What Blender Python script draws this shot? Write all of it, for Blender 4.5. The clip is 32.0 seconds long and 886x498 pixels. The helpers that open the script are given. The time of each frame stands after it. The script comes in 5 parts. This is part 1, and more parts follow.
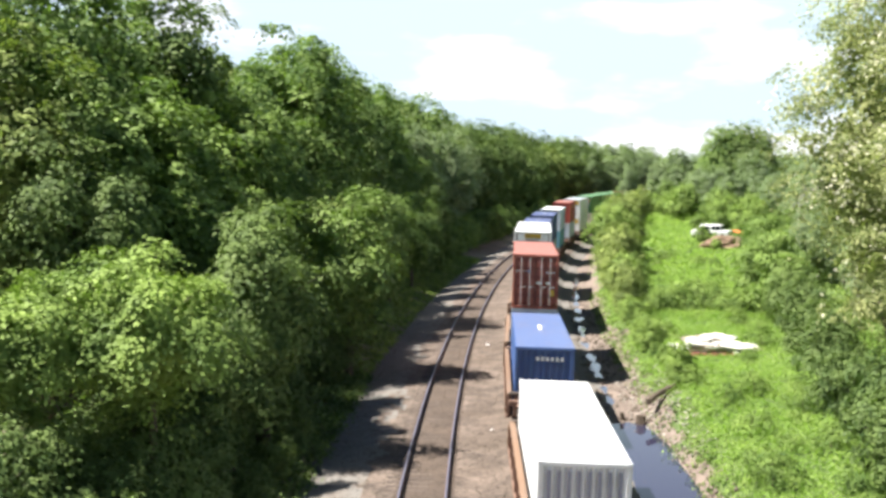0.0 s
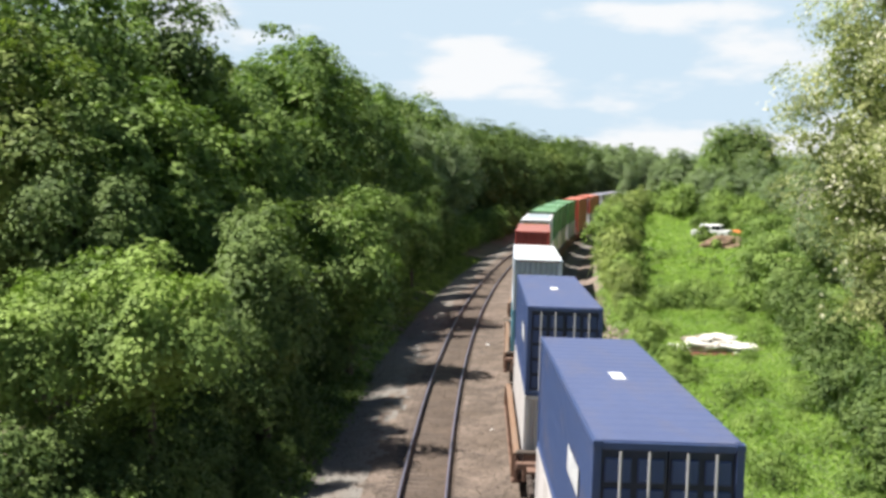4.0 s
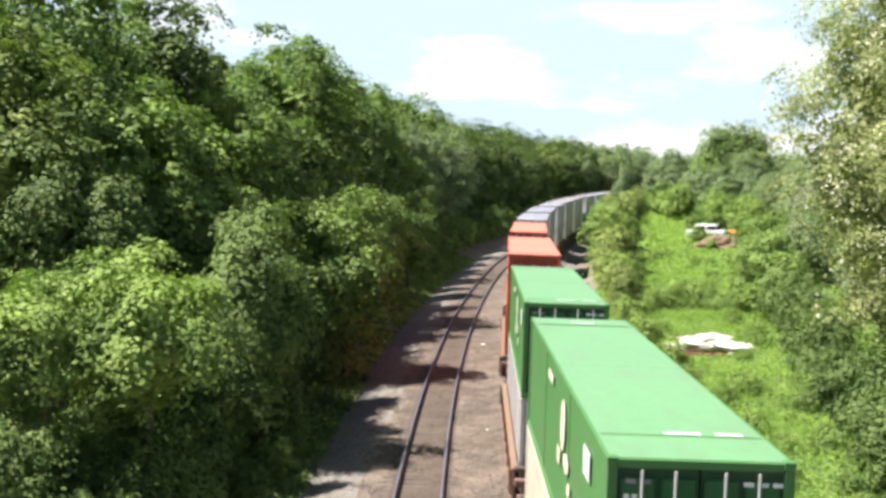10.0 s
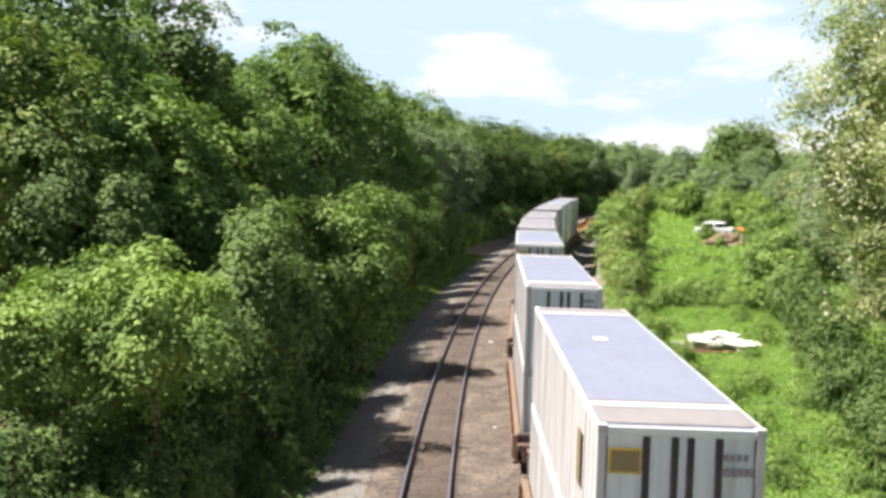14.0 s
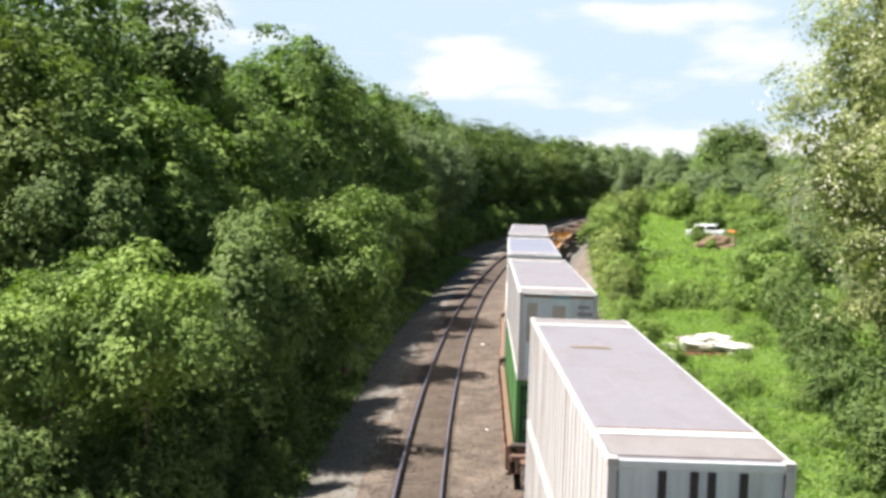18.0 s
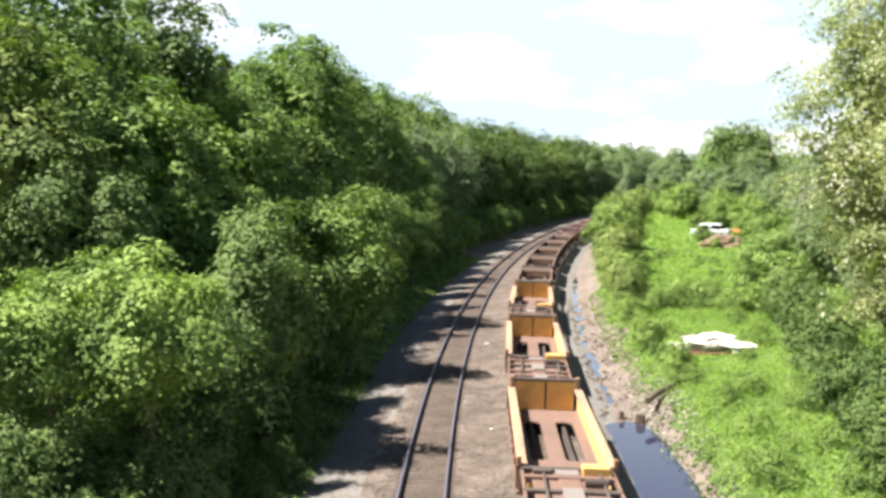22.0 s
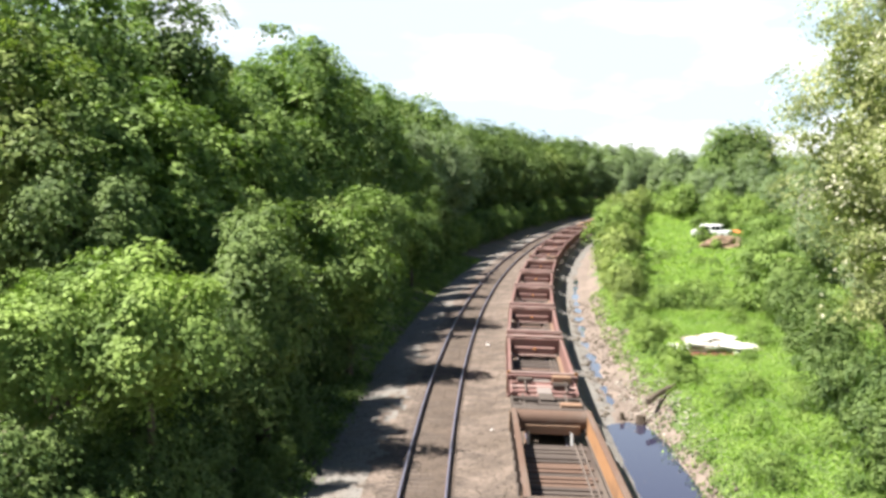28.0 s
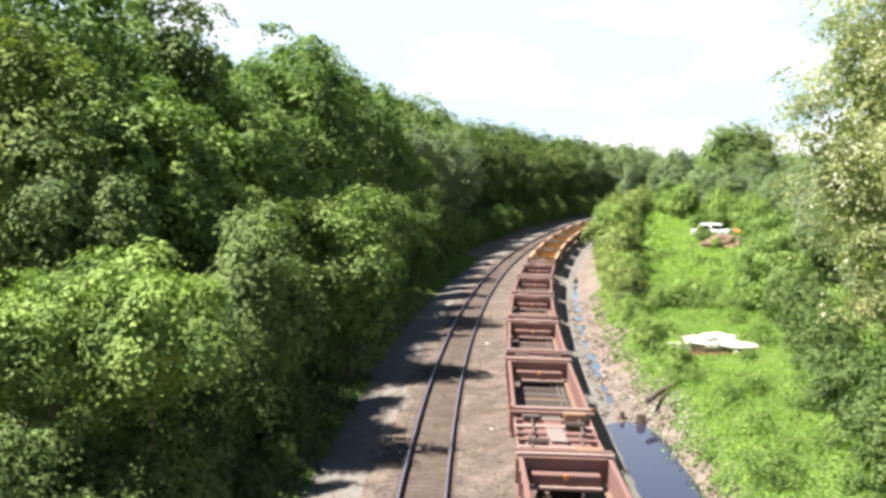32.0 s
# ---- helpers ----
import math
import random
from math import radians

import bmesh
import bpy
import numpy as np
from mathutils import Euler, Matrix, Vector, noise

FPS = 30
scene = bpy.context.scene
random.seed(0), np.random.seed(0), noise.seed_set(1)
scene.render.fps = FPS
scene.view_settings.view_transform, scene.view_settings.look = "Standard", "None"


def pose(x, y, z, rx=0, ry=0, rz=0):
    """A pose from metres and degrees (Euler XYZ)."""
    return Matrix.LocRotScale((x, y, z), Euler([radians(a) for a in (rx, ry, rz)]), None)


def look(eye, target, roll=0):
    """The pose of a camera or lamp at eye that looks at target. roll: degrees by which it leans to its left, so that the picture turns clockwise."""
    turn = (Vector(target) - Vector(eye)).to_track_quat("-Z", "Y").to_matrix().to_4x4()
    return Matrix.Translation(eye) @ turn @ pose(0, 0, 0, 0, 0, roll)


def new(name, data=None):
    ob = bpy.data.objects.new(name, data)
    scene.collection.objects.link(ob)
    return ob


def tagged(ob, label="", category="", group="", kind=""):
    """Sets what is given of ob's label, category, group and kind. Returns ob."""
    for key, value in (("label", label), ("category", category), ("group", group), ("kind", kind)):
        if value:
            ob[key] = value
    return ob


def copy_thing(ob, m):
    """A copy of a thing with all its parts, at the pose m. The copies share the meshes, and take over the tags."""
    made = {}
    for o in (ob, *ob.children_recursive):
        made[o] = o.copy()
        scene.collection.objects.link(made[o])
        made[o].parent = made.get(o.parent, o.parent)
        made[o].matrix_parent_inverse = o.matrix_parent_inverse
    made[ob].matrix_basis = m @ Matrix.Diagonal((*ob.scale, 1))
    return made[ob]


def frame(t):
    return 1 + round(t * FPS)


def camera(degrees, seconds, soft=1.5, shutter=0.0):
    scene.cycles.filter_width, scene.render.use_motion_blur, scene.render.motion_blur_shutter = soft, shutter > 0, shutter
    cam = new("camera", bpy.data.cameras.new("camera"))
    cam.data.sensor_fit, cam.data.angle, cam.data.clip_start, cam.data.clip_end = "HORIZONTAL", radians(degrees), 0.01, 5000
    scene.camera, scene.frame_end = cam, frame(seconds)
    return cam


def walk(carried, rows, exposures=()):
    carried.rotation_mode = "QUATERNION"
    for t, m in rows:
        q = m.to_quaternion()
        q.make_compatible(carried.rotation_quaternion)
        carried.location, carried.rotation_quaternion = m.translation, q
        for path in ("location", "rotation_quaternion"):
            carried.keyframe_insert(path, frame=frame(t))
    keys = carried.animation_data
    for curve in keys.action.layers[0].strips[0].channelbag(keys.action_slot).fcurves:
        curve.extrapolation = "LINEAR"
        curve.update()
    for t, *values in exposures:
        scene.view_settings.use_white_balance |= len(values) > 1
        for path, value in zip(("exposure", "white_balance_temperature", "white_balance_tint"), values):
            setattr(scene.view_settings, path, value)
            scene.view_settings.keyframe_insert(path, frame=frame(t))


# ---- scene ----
import itertools

# ---------------------------------------------------------------- camera
EYE_H = 10.24
cam = camera(40.7, 32.0, soft=3.3)


def view(yaw=0.0, tilt=0.0):
    """The camera leans on a bridge rail and sways a little (degrees)."""
    return pose(0, 0, EYE_H, 90 - 3.562 + tilt, 0, yaw) @ pose(0, 0, 0, 0, 0, -0.222)


SWAY = [  # seconds, turn to the left, tilt up, in hundredths of a degree
    (0, 0, 0), (3.5, 0, 0), (5.5, 0, -3), (7, 0, -3), (7.5, 0, 0), (8, 3, 0), (8.5, 0, -2), (9, 0, 0), (9.5, -17, 4),
    (10, -21, 0), (10.5, -25, 0), (11, -21, 0), (11.5, -8, 4), (12, -9, 0), (12.5, -17, -1), (13, 16, -4), (13.5, 29, -12),
    (14, 16, -12), (14.5, 0, -8), (15.5, 12, -2), (16.5, 29, 4), (17, 28, 4), (17.5, -4, 0), (18, -23, 0), (18.5, -8, 3),
    (19, -13, 0), (19.5, -17, -3), (20, -13, -4), (20.5, -8, -4), (21, -4, -4), (22, -3, -4), (23, 0, -3), (24, 0, -1),
    (25, 1, -1), (27.5, 0, 0), (29, 0, 0), (30, 1, -3), (32, 0, -4)]
EXPOSURES = [(0, 1.45), (2, 1.42), (3, 1.05), (3.5, 1.0), (5.5, 1.3), (7, 1.31), (8, 1.16), (8.5, 1.14), (9.5, 1.3), (10, 1.36), (12, 1.42), (13, 1.32), (14.5, 1.22), (16.5, 1.17),
             (21, 1.17), (22, 1.5), (32, 1.56)]
walk(cam, [(t, view(a / 100, b / 100)) for t, a, b in SWAY], EXPOSURES)

# ---------------------------------------------------------------- world and sun
SUN_TO = Vector((-1.0, -0.01, 0.0)).normalized()
SUN_ELEV = radians(59.7)
world = bpy.data.worlds.new("sky")
scene.world = world
world.use_nodes = True
wn, wl = world.node_tree.nodes, world.node_tree.links
bg = wn["Background"]
sky = wn.new("ShaderNodeTexSky")
sky.sky_type = "NISHITA"
sky.sun_disc = False
sky.sun_elevation = SUN_ELEV
sky.sun_rotation = math.atan2(SUN_TO.x, SUN_TO.y)
sky.dust_density = 0.2
# broken white cloud over the clear sky, thicker towards the horizon
wtc, wmp = wn.new("ShaderNodeTexCoord"), wn.new("ShaderNodeMapping")
wmp.inputs["Scale"].default_value = (-1.0, 1.0, 3.2)
wl.new(wtc.outputs["Generated"], wmp.inputs[0])
cn = wn.new("ShaderNodeTexNoise")
cn.inputs["Scale"].default_value, cn.inputs["Detail"].default_value, cn.inputs["Roughness"].default_value = 7.5, 5, 0.5
wl.new(wmp.outputs[0], cn.inputs["Vector"])
sep = wn.new("ShaderNodeSeparateXYZ")
wl.new(wtc.outputs["Generated"], sep.inputs[0])
low = wn.new("ShaderNodeMapRange")
low.inputs["From Min"].default_value, low.inputs["From Max"].default_value = 0.02, 0.40
low.inputs["To Min"].default_value, low.inputs["To Max"].default_value = 0.11, -0.45
wl.new(sep.outputs[2], low.inputs[0])
ca = wn.new("ShaderNodeMath")
ca.operation = "ADD"
wl.new(cn.outputs[0], ca.inputs[0])
wl.new(low.outputs[0], ca.inputs[1])
cr = wn.new("ShaderNodeMapRange")
cr.interpolation_type = "SMOOTHSTEP"
cr.inputs["From Min"].default_value, cr.inputs["From Max"].default_value = 0.49, 0.64
cr.inputs["To Min"].default_value, cr.inputs["To Max"].default_value = 0.0, 0.95
wl.new(ca.outputs[0], cr.inputs[0])
cm = wn.new("ShaderNodeMix")
cm.data_type = "RGBA"
wl.new(cr.outputs[0], cm.inputs[0])
blue = wn.new("ShaderNodeMix")
blue.data_type = "RGBA"
hz = wn.new("ShaderNodeMapRange")
hz.inputs["From Min"].default_value, hz.inputs["From Max"].default_value = 0.15, 0.34
hz.inputs["To Min"].default_value, hz.inputs["To Max"].default_value = 0.95, 0.0
wl.new(sep.outputs[2], hz.inputs[0])
wl.new(hz.outputs[0], blue.inputs[0])
wl.new(sky.outputs[0], blue.inputs[6])
blue.inputs[7].default_value = (12.0, 14.7, 17.1, 1)
wl.new(blue.outputs[2], cm.inputs[6])
cm.inputs[7].default_value = (17.0, 17.2, 17.5, 1)
wl.new(cm.outputs[2], bg.inputs[0])
bg.inputs[1].default_value = 0.0275

sun = new("sun", bpy.data.lights.new("sun", "SUN"))
sun.data.energy = 5.0
sun.data.angle = radians(0.6)
sun.data.color = (1.0, 0.95, 0.87)
sun_from = SUN_TO * math.cos(SUN_ELEV) + Vector((0, 0, math.sin(SUN_ELEV)))
sun.matrix_world = look(sun_from * 100, (0, 0, 0))

# ---------------------------------------------------------------- materials


def mat(name, col, rough=0.7, metal=0.0, var=0.25, scale=3.0, fine=40.0, bump=0.15, dirt=None, dirt_amount=0.5, stretch=(1, 1, 1), obj_var=0.0,
        spec=0.5, dirt_scale=1.2):
    """Base colour varied at two scales, with an optional dirt colour in blotches and a fine relief."""
    m = bpy.data.materials.new(name)
    m.use_nodes = True
    n, l = m.node_tree.nodes, m.node_tree.links
    b = n["Principled BSDF"]
    b.inputs["Roughness"].default_value = rough
    b.inputs["Metallic"].default_value = metal
    b.inputs["Specular IOR Level"].default_value = spec
    tc = n.new("ShaderNodeTexCoord")
    mp = n.new("ShaderNodeMapping")
    mp.inputs["Scale"].default_value = stretch
    l.new(tc.outputs["Object"], mp.inputs[0])
    big, small = n.new("ShaderNodeTexNoise"), n.new("ShaderNodeTexNoise")
    big.inputs["Scale"].default_value, big.inputs["Detail"].default_value = scale, 4
    small.inputs["Scale"].default_value, small.inputs["Detail"].default_value = fine, 3
    for x in (big, small):
        l.new(mp.outputs[0], x.inputs["Vector"])
    add = n.new("ShaderNodeMath")
    add.operation = "ADD"
    l.new(big.outputs[0], add.inputs[0])
    l.new(small.outputs[0], add.inputs[1])
    rng = n.new("ShaderNodeMapRange")
    rng.inputs["From Min"].default_value, rng.inputs["From Max"].default_value = 0.6, 1.4
    rng.inputs["To Min"].default_value, rng.inputs["To Max"].default_value = 1 - var, 1 + var
    l.new(add.outputs[0], rng.inputs[0])
    val = rng.outputs[0]
    if obj_var:
        oi = n.new("ShaderNodeObjectInfo")
        r2 = n.new("ShaderNodeMapRange")
        r2.inputs["To Min"].default_value, r2.inputs["To Max"].default_value = 1 - obj_var, 1 + obj_var
        l.new(oi.outputs["Random"], r2.inputs[0])
        mu = n.new("ShaderNodeMath")
        mu.operation = "MULTIPLY"
        l.new(val, mu.inputs[0])
        l.new(r2.outputs[0], mu.inputs[1])
        val = mu.outputs[0]
    mix = n.new("ShaderNodeVectorMath")
    mix.operation = "SCALE"
    mix.inputs[0].default_value = col[:3]
    l.new(val, mix.inputs["Scale"])
    out = mix.outputs[0]
    if dirt:
        dn = n.new("ShaderNodeTexNoise")
        dn.inputs["Scale"].default_value, dn.inputs["Detail"].default_value = dirt_scale, 6
        l.new(mp.outputs[0], dn.inputs["Vector"])
        dr = n.new("ShaderNodeMapRange")
        dr.inputs["From Min"].default_value, dr.inputs["From Max"].default_value = 0.48, 0.72
        dr.inputs["To Max"].default_value = dirt_amount
        l.new(dn.outputs[0], dr.inputs[0])
        mc = n.new("ShaderNodeMix")
        mc.data_type = "RGBA"
        l.new(dr.outputs[0], mc.inputs[0])
        l.new(out, mc.inputs[6])
        mc.inputs[7].default_value = (*dirt[:3], 1)
        out = mc.outputs[2]
    l.new(out, b.inputs["Base Color"])
    if bump:
        bp = n.new("ShaderNodeBump")
        bp.inputs["Strength"].default_value = bump
        bp.inputs["Distance"].default_value = 0.02
        l.new(small.outputs[0], bp.inputs["Height"])
        l.new(bp.outputs[0], b.inputs["Normal"])
    return m


def leaf_mat(name, col, warm, glow=0.35):
    """Leaves: a diffuse upper side and light that comes through; each leaf and each plant differs in tone."""
    m = bpy.data.materials.new(name)
    m.use_nodes = True
    n, l = m.node_tree.nodes, m.node_tree.links
    b = n["Principled BSDF"]
    b.inputs["Roughness"].default_value = 0.6
    b.inputs["Specular IOR Level"].default_value = 0.12
    geo, oi = n.new("ShaderNodeNewGeometry"), n.new("ShaderNodeObjectInfo")
    tc = n.new("ShaderNodeTexCoord")
    ns = n.new("ShaderNodeTexNoise")
    ns.inputs["Scale"].default_value = 0.75
    l.new(tc.outputs["Object"], ns.inputs["Vector"])
    a1 = n.new("ShaderNodeMath")
    a1.operation = "MULTIPLY_ADD"
    l.new(geo.outputs["Random Per Island"], a1.inputs[0])
    a1.inputs[1].default_value = 0.25
    big = n.new("ShaderNodeMapRange")
    big.inputs["From Min"].default_value, big.inputs["From Max"].default_value = 0.32, 0.68
    l.new(ns.outputs[0], big.inputs[0])
    l.new(big.outputs[0], a1.inputs[2])
    a2 = n.new("ShaderNodeMath")
    a2.operation = "MULTIPLY_ADD"
    l.new(oi.outputs["Random"], a2.inputs[0])
    a2.inputs[1].default_value = 0.5
    l.new(a1.outputs[0], a2.inputs[2])
    rp = n.new("ShaderNodeMapRange")
    rp.inputs["From Min"].default_value, rp.inputs["From Max"].default_value = 0.25, 1.45
    l.new(a2.outputs[0], rp.inputs[0])
    mc = n.new("ShaderNodeMix")
    mc.data_type = "RGBA"
    l.new(rp.outputs[0], mc.inputs[0])
    mc.inputs[6].default_value, mc.inputs[7].default_value = (*col, 1), (*warm, 1)
    l.new(mc.outputs[2], b.inputs["Base Color"])
    tr = n.new("ShaderNodeBsdfTranslucent")
    br = n.new("ShaderNodeVectorMath")
    br.operation = "MULTIPLY"
    br.inputs[1].default_value = (1.35, 1.6, 0.7)
    l.new(mc.outputs[2], br.inputs[0])
    l.new(br.outputs[0], tr.inputs[0])
    mx = n.new("ShaderNodeMixShader")
    mx.inputs[0].default_value = glow
    l.new(b.outputs[0], mx.inputs[1])
    l.new(tr.outputs[0], mx.inputs[2])
    l.new(mx.outputs[0], n["Material Output"].inputs[0])
    return m


M_BALLAST = mat("ballast_stone", (0.134, 0.103, 0.084), 0.95, var=0.8, scale=0.8, fine=6, bump=1.0, dirt=(0.085, 0.062, 0.045), dirt_amount=0.7, dirt_scale=0.3)
M_BED = mat("oily_ballast", (0.088, 0.064, 0.049), 0.95, var=0.6, scale=0.8, fine=6, bump=1.0, dirt=(0.066, 0.049, 0.04), dirt_amount=0.6, dirt_scale=0.4)
M_EARTH = mat("earth", (0.20, 0.16, 0.12), 0.95, var=0.3, scale=0.4, fine=8, bump=0.6, dirt=(0.06, 0.09, 0.03), dirt_amount=0.7, dirt_scale=0.3)
M_MUD = mat("muddy_gravel", (0.195, 0.152, 0.127), 0.9, var=0.4, scale=0.6, fine=6, bump=1.0, dirt=(0.115, 0.09, 0.072), dirt_amount=0.7, dirt_scale=0.45)
M_MEADOW = mat("meadow_ground", (0.095, 0.145, 0.04), 0.95, var=0.3, scale=0.15, fine=4, bump=0.8, dirt=(0.15, 0.15, 0.065), dirt_amount=0.5, dirt_scale=0.12)
M_RAIL = mat("worn_rail_steel", (0.17, 0.165, 0.22), 0.4, 0.35, var=0.15, scale=2, fine=30, bump=0.03)
M_RUST = mat("rusty_rail_web", (0.13, 0.075, 0.05), 0.85, 0.2, var=0.3, scale=3, fine=40)
M_TIE = mat("creosoted_tie", (0.11, 0.084, 0.07), 0.9, var=0.35, scale=2, fine=25, bump=0.5, stretch=(1, 6, 6), obj_var=0.2)
M_BARK = mat("bark", (0.13, 0.10, 0.075), 0.95, var=0.4, scale=3, fine=20, bump=0.8, stretch=(3, 3, 0.6))
M_SHOULDER = mat("grey_gravel", (0.185, 0.172, 0.158), 0.95, var=0.45, scale=0.9, fine=9, bump=1.0, dirt=(0.118, 0.092, 0.074), dirt_amount=0.8, dirt_scale=0.9)
M_LEAF = leaf_mat("tree_leaf", (0.052, 0.10, 0.033), (0.27, 0.37, 0.108), 0.22)
M_LEAF_OLIVE = leaf_mat("olive_leaf", (0.08, 0.12, 0.036), (0.31, 0.37, 0.12), 0.22)
M_LEAF_LIGHT = leaf_mat("shrub_leaf", (0.065, 0.12, 0.032), (0.31, 0.42, 0.11), 0.16)
M_LEAF_PALE = leaf_mat("locust_leaf", (0.13, 0.17, 0.06), (0.42, 0.43, 0.20), 0.30)
M_BLOSSOM = leaf_mat("locust_blossom", (0.50, 0.49, 0.36), (0.70, 0.67, 0.55), 0.3)
# leaf colour darkened to stand for shaded foliage, and for naturally dark trees
M_LEAF_DARK_SHADE = leaf_mat("shaded_dark_leaf", (0.042, 0.078, 0.026), (0.19, 0.26, 0.085), 0.18)
# the haze of distance is put into this paler, greyer leaf colour
M_LEAF_HAZE = leaf_mat("hazy_far_leaf", (0.125, 0.175, 0.095), (0.28, 0.345, 0.19), 0.3)
M_GRASS = leaf_mat("grass_blade", (0.165, 0.27, 0.062), (0.31, 0.41, 0.125), 0.42)

# ---------------------------------------------------------------- plan: the railway line
XO, PSI, K0, S_END, SPACING, CANT = 3.449, -0.01319, 0.00107, 460.0, 4.413, 0.035


def heading(s):
    return PSI + K0 * min(max(s, 0.0), S_END)


def line(s, d=0.0, z=0.0):
    """The point at s metres along the right-hand track and d metres to its right."""
    if s <= 0:
        x, y = XO + s * math.sin(PSI), s * math.cos(PSI)
    else:
        q = min(s, S_END)
        h = PSI + K0 * q
        x = XO + (math.cos(PSI) - math.cos(h)) / K0
        y = (math.sin(h) - math.sin(PSI)) / K0
        x, y = x + (s - q) * math.sin(h), y + (s - q) * math.cos(h)
    h = heading(s)
    return Vector((x + d * math.cos(h), y - d * math.sin(h), z))


def smooth(a, b, x):
    t = min(max((x - a) / (b - a), 0.0), 1.0)
    return t * t * (3 - 2 * t)


def ground_z(s, d):
    """Height of the ground sheet: a cutting with a wooded bank on one side and a wet ditch and a rising meadow on the other."""
    wob = noise.noise((s * 0.05, d * 0.08, 3.1))
    if d < 0:
        z = -0.75 + 0.5 * smooth(-7.5, -10.5, d) + 10.5 * smooth(-9.5, -38, d) + 0.5 * wob * smooth(-9, -14, d)
    else:
        dip = 0.26 * smooth(55, 51, s) - 0.11 + 0.08 * noise.noise((s * 0.4, d * 0.8, 5.0))
        dip += 0.26 * math.exp(-((d - 3.75) / 0.3) ** 2) * smooth(56, 60, s) * max(0, 0.55 + noise.noise((s * 0.35, 0, 8)))
        z = -0.75 - (0.33 + dip) * smooth(1.5, 3.4, d) + (1.0 + 0.2 * wob) * smooth(4.7 + 0.5 * wob, 6.8 + 0.5 * wob, d)
        z += 3.0 * smooth(60, 220, s) * smooth(5.5, 12, d) + 0.9 * smooth(9, 24, d) * smooth(140, 20, s) + 3.0 * smooth(60, 150, d)
    return z


# ---------------------------------------------------------------- mesh helpers


def part(name, bm, material=None, parent=None, label="", m=None):
    """Link a bmesh, or a finished mesh, as one mesh object under a thing or a part."""
    if isinstance(bm, bpy.types.Mesh):
        me = bm
    else:
        me = bpy.data.meshes.new(name)
        bm.to_mesh(me)
        bm.free()
    if material and not me.materials:
        me.materials.append(material)
    ob = new(name, me)
    if parent:
        ob.parent = parent
    if m is not None:
        ob.matrix_basis = m
    if label:
        ob["label"] = label
    return ob


def add_box(bm, x0, x1, y0, y1, z0, z1, bevel=0.0, m=None):
    vs = [bm.verts.new((x, y, z)) for x in (x0, x1) for y in (y0, y1) for z in (z0, z1)]
    fs = [bm.faces.new([vs[i] for i in f]) for f in ((0, 1, 3, 2), (4, 6, 7, 5), (0, 4, 5, 1), (2, 3, 7, 6), (0, 2, 6, 4), (1, 5, 7, 3))]
    if bevel:
        es = list({e for f in fs for e in f.edges})
        g = bmesh.ops.bevel(bm, geom=es, offset=bevel, segments=1, affect="EDGES", profile=0.5)
        vs = list({v for f in g["faces"] for v in f.verts} | {v for v in vs if v.is_valid})
    if m is not None:
        bmesh.ops.transform(bm, matrix=m, verts=[v for v in vs if v.is_valid])
    return vs


def box(x0, x1, y0, y1, z0, z1, bevel=0.0):
    bm = bmesh.new()
    add_box(bm, x0, x1, y0, y1, z0, z1, bevel)
    return bm


def add_cyl(bm, p, q, r0, r1=None, seg=10):
    p, q = Vector(p), Vector(q)
    r1 = r0 if r1 is None else r1
    mt = Matrix.Translation((p + q) / 2) @ (q - p).to_track_quat("Z", "Y").to_matrix().to_4x4()
    bmesh.ops.create_cone(bm, cap_ends=True, segments=seg, radius1=r0, radius2=r1, depth=(q - p).length, matrix=mt)


def cyl(p, q, r0, r1=None, seg=10):
    bm = bmesh.new()
    add_cyl(bm, p, q, r0, r1, seg)
    return bm


def raw_mesh(name, verts, faces, material, smooth_faces=False):
    me = bpy.data.meshes.new(name)
    verts = np.asarray(verts, dtype=np.float32)
    faces = np.asarray(faces, dtype=np.int32)
    k = faces.shape[1]
    me.vertices.add(len(verts))
    me.vertices.foreach_set("co", verts.ravel())
    me.loops.add(faces.size)
    me.loops.foreach_set("vertex_index", faces.ravel())
    me.polygons.add(len(faces))
    me.polygons.foreach_set("loop_start", np.arange(0, faces.size, k, dtype=np.int32))
    if smooth_faces:
        me.polygons.foreach_set("use_smooth", np.ones(len(faces), dtype=bool))
    me.materials.append(material)
    me.update(calc_edges=True)
    return me


def strip_mesh(name, ss, profile, material, z_at=None):
    """Sweep a cross profile of (d, z) along the line; z_at(s, d, z) may change the height."""
    verts, faces, k = [], [], len(profile)
    for s in ss:
        for d, z in profile:
            verts.append(line(s, d, z if z_at is None else z_at(s, d, z)))
    for i in range(len(ss) - 1):
        for j in range(k - 1):
            a = i * k + j
            faces.append((a, a + 1, a + k + 1, a + k))
    return raw_mesh(name, verts, faces, material, True)


def steps(a, b, d):
    n = max(1, round((b - a) / d))
    return [a + (b - a) * i / n for i in range(n + 1)]


# ---------------------------------------------------------------- ground
S_FINE = steps(-1500, -60, 60)[:-1] + steps(-60, 20, 4)[:-1] + steps(20, 160, 1.0)[:-1] + steps(160, 460, 5)[:-1] + steps(460, 1500, 50)
D_FINE = ([-700, -400, -250, -160, -110, -80, -60, -48] + steps(-40, -12, 2)[:-1] + steps(-12, 0, 1)[:-1] + steps(0, 3, 0.5)[:-1] + steps(3, 6, 0.25)[:-1] + steps(6, 14, 0.5)[:-1]
          + steps(14, 40, 2)[:-1] + [40, 46, 54, 64, 78, 95, 120, 160, 250, 400, 700])


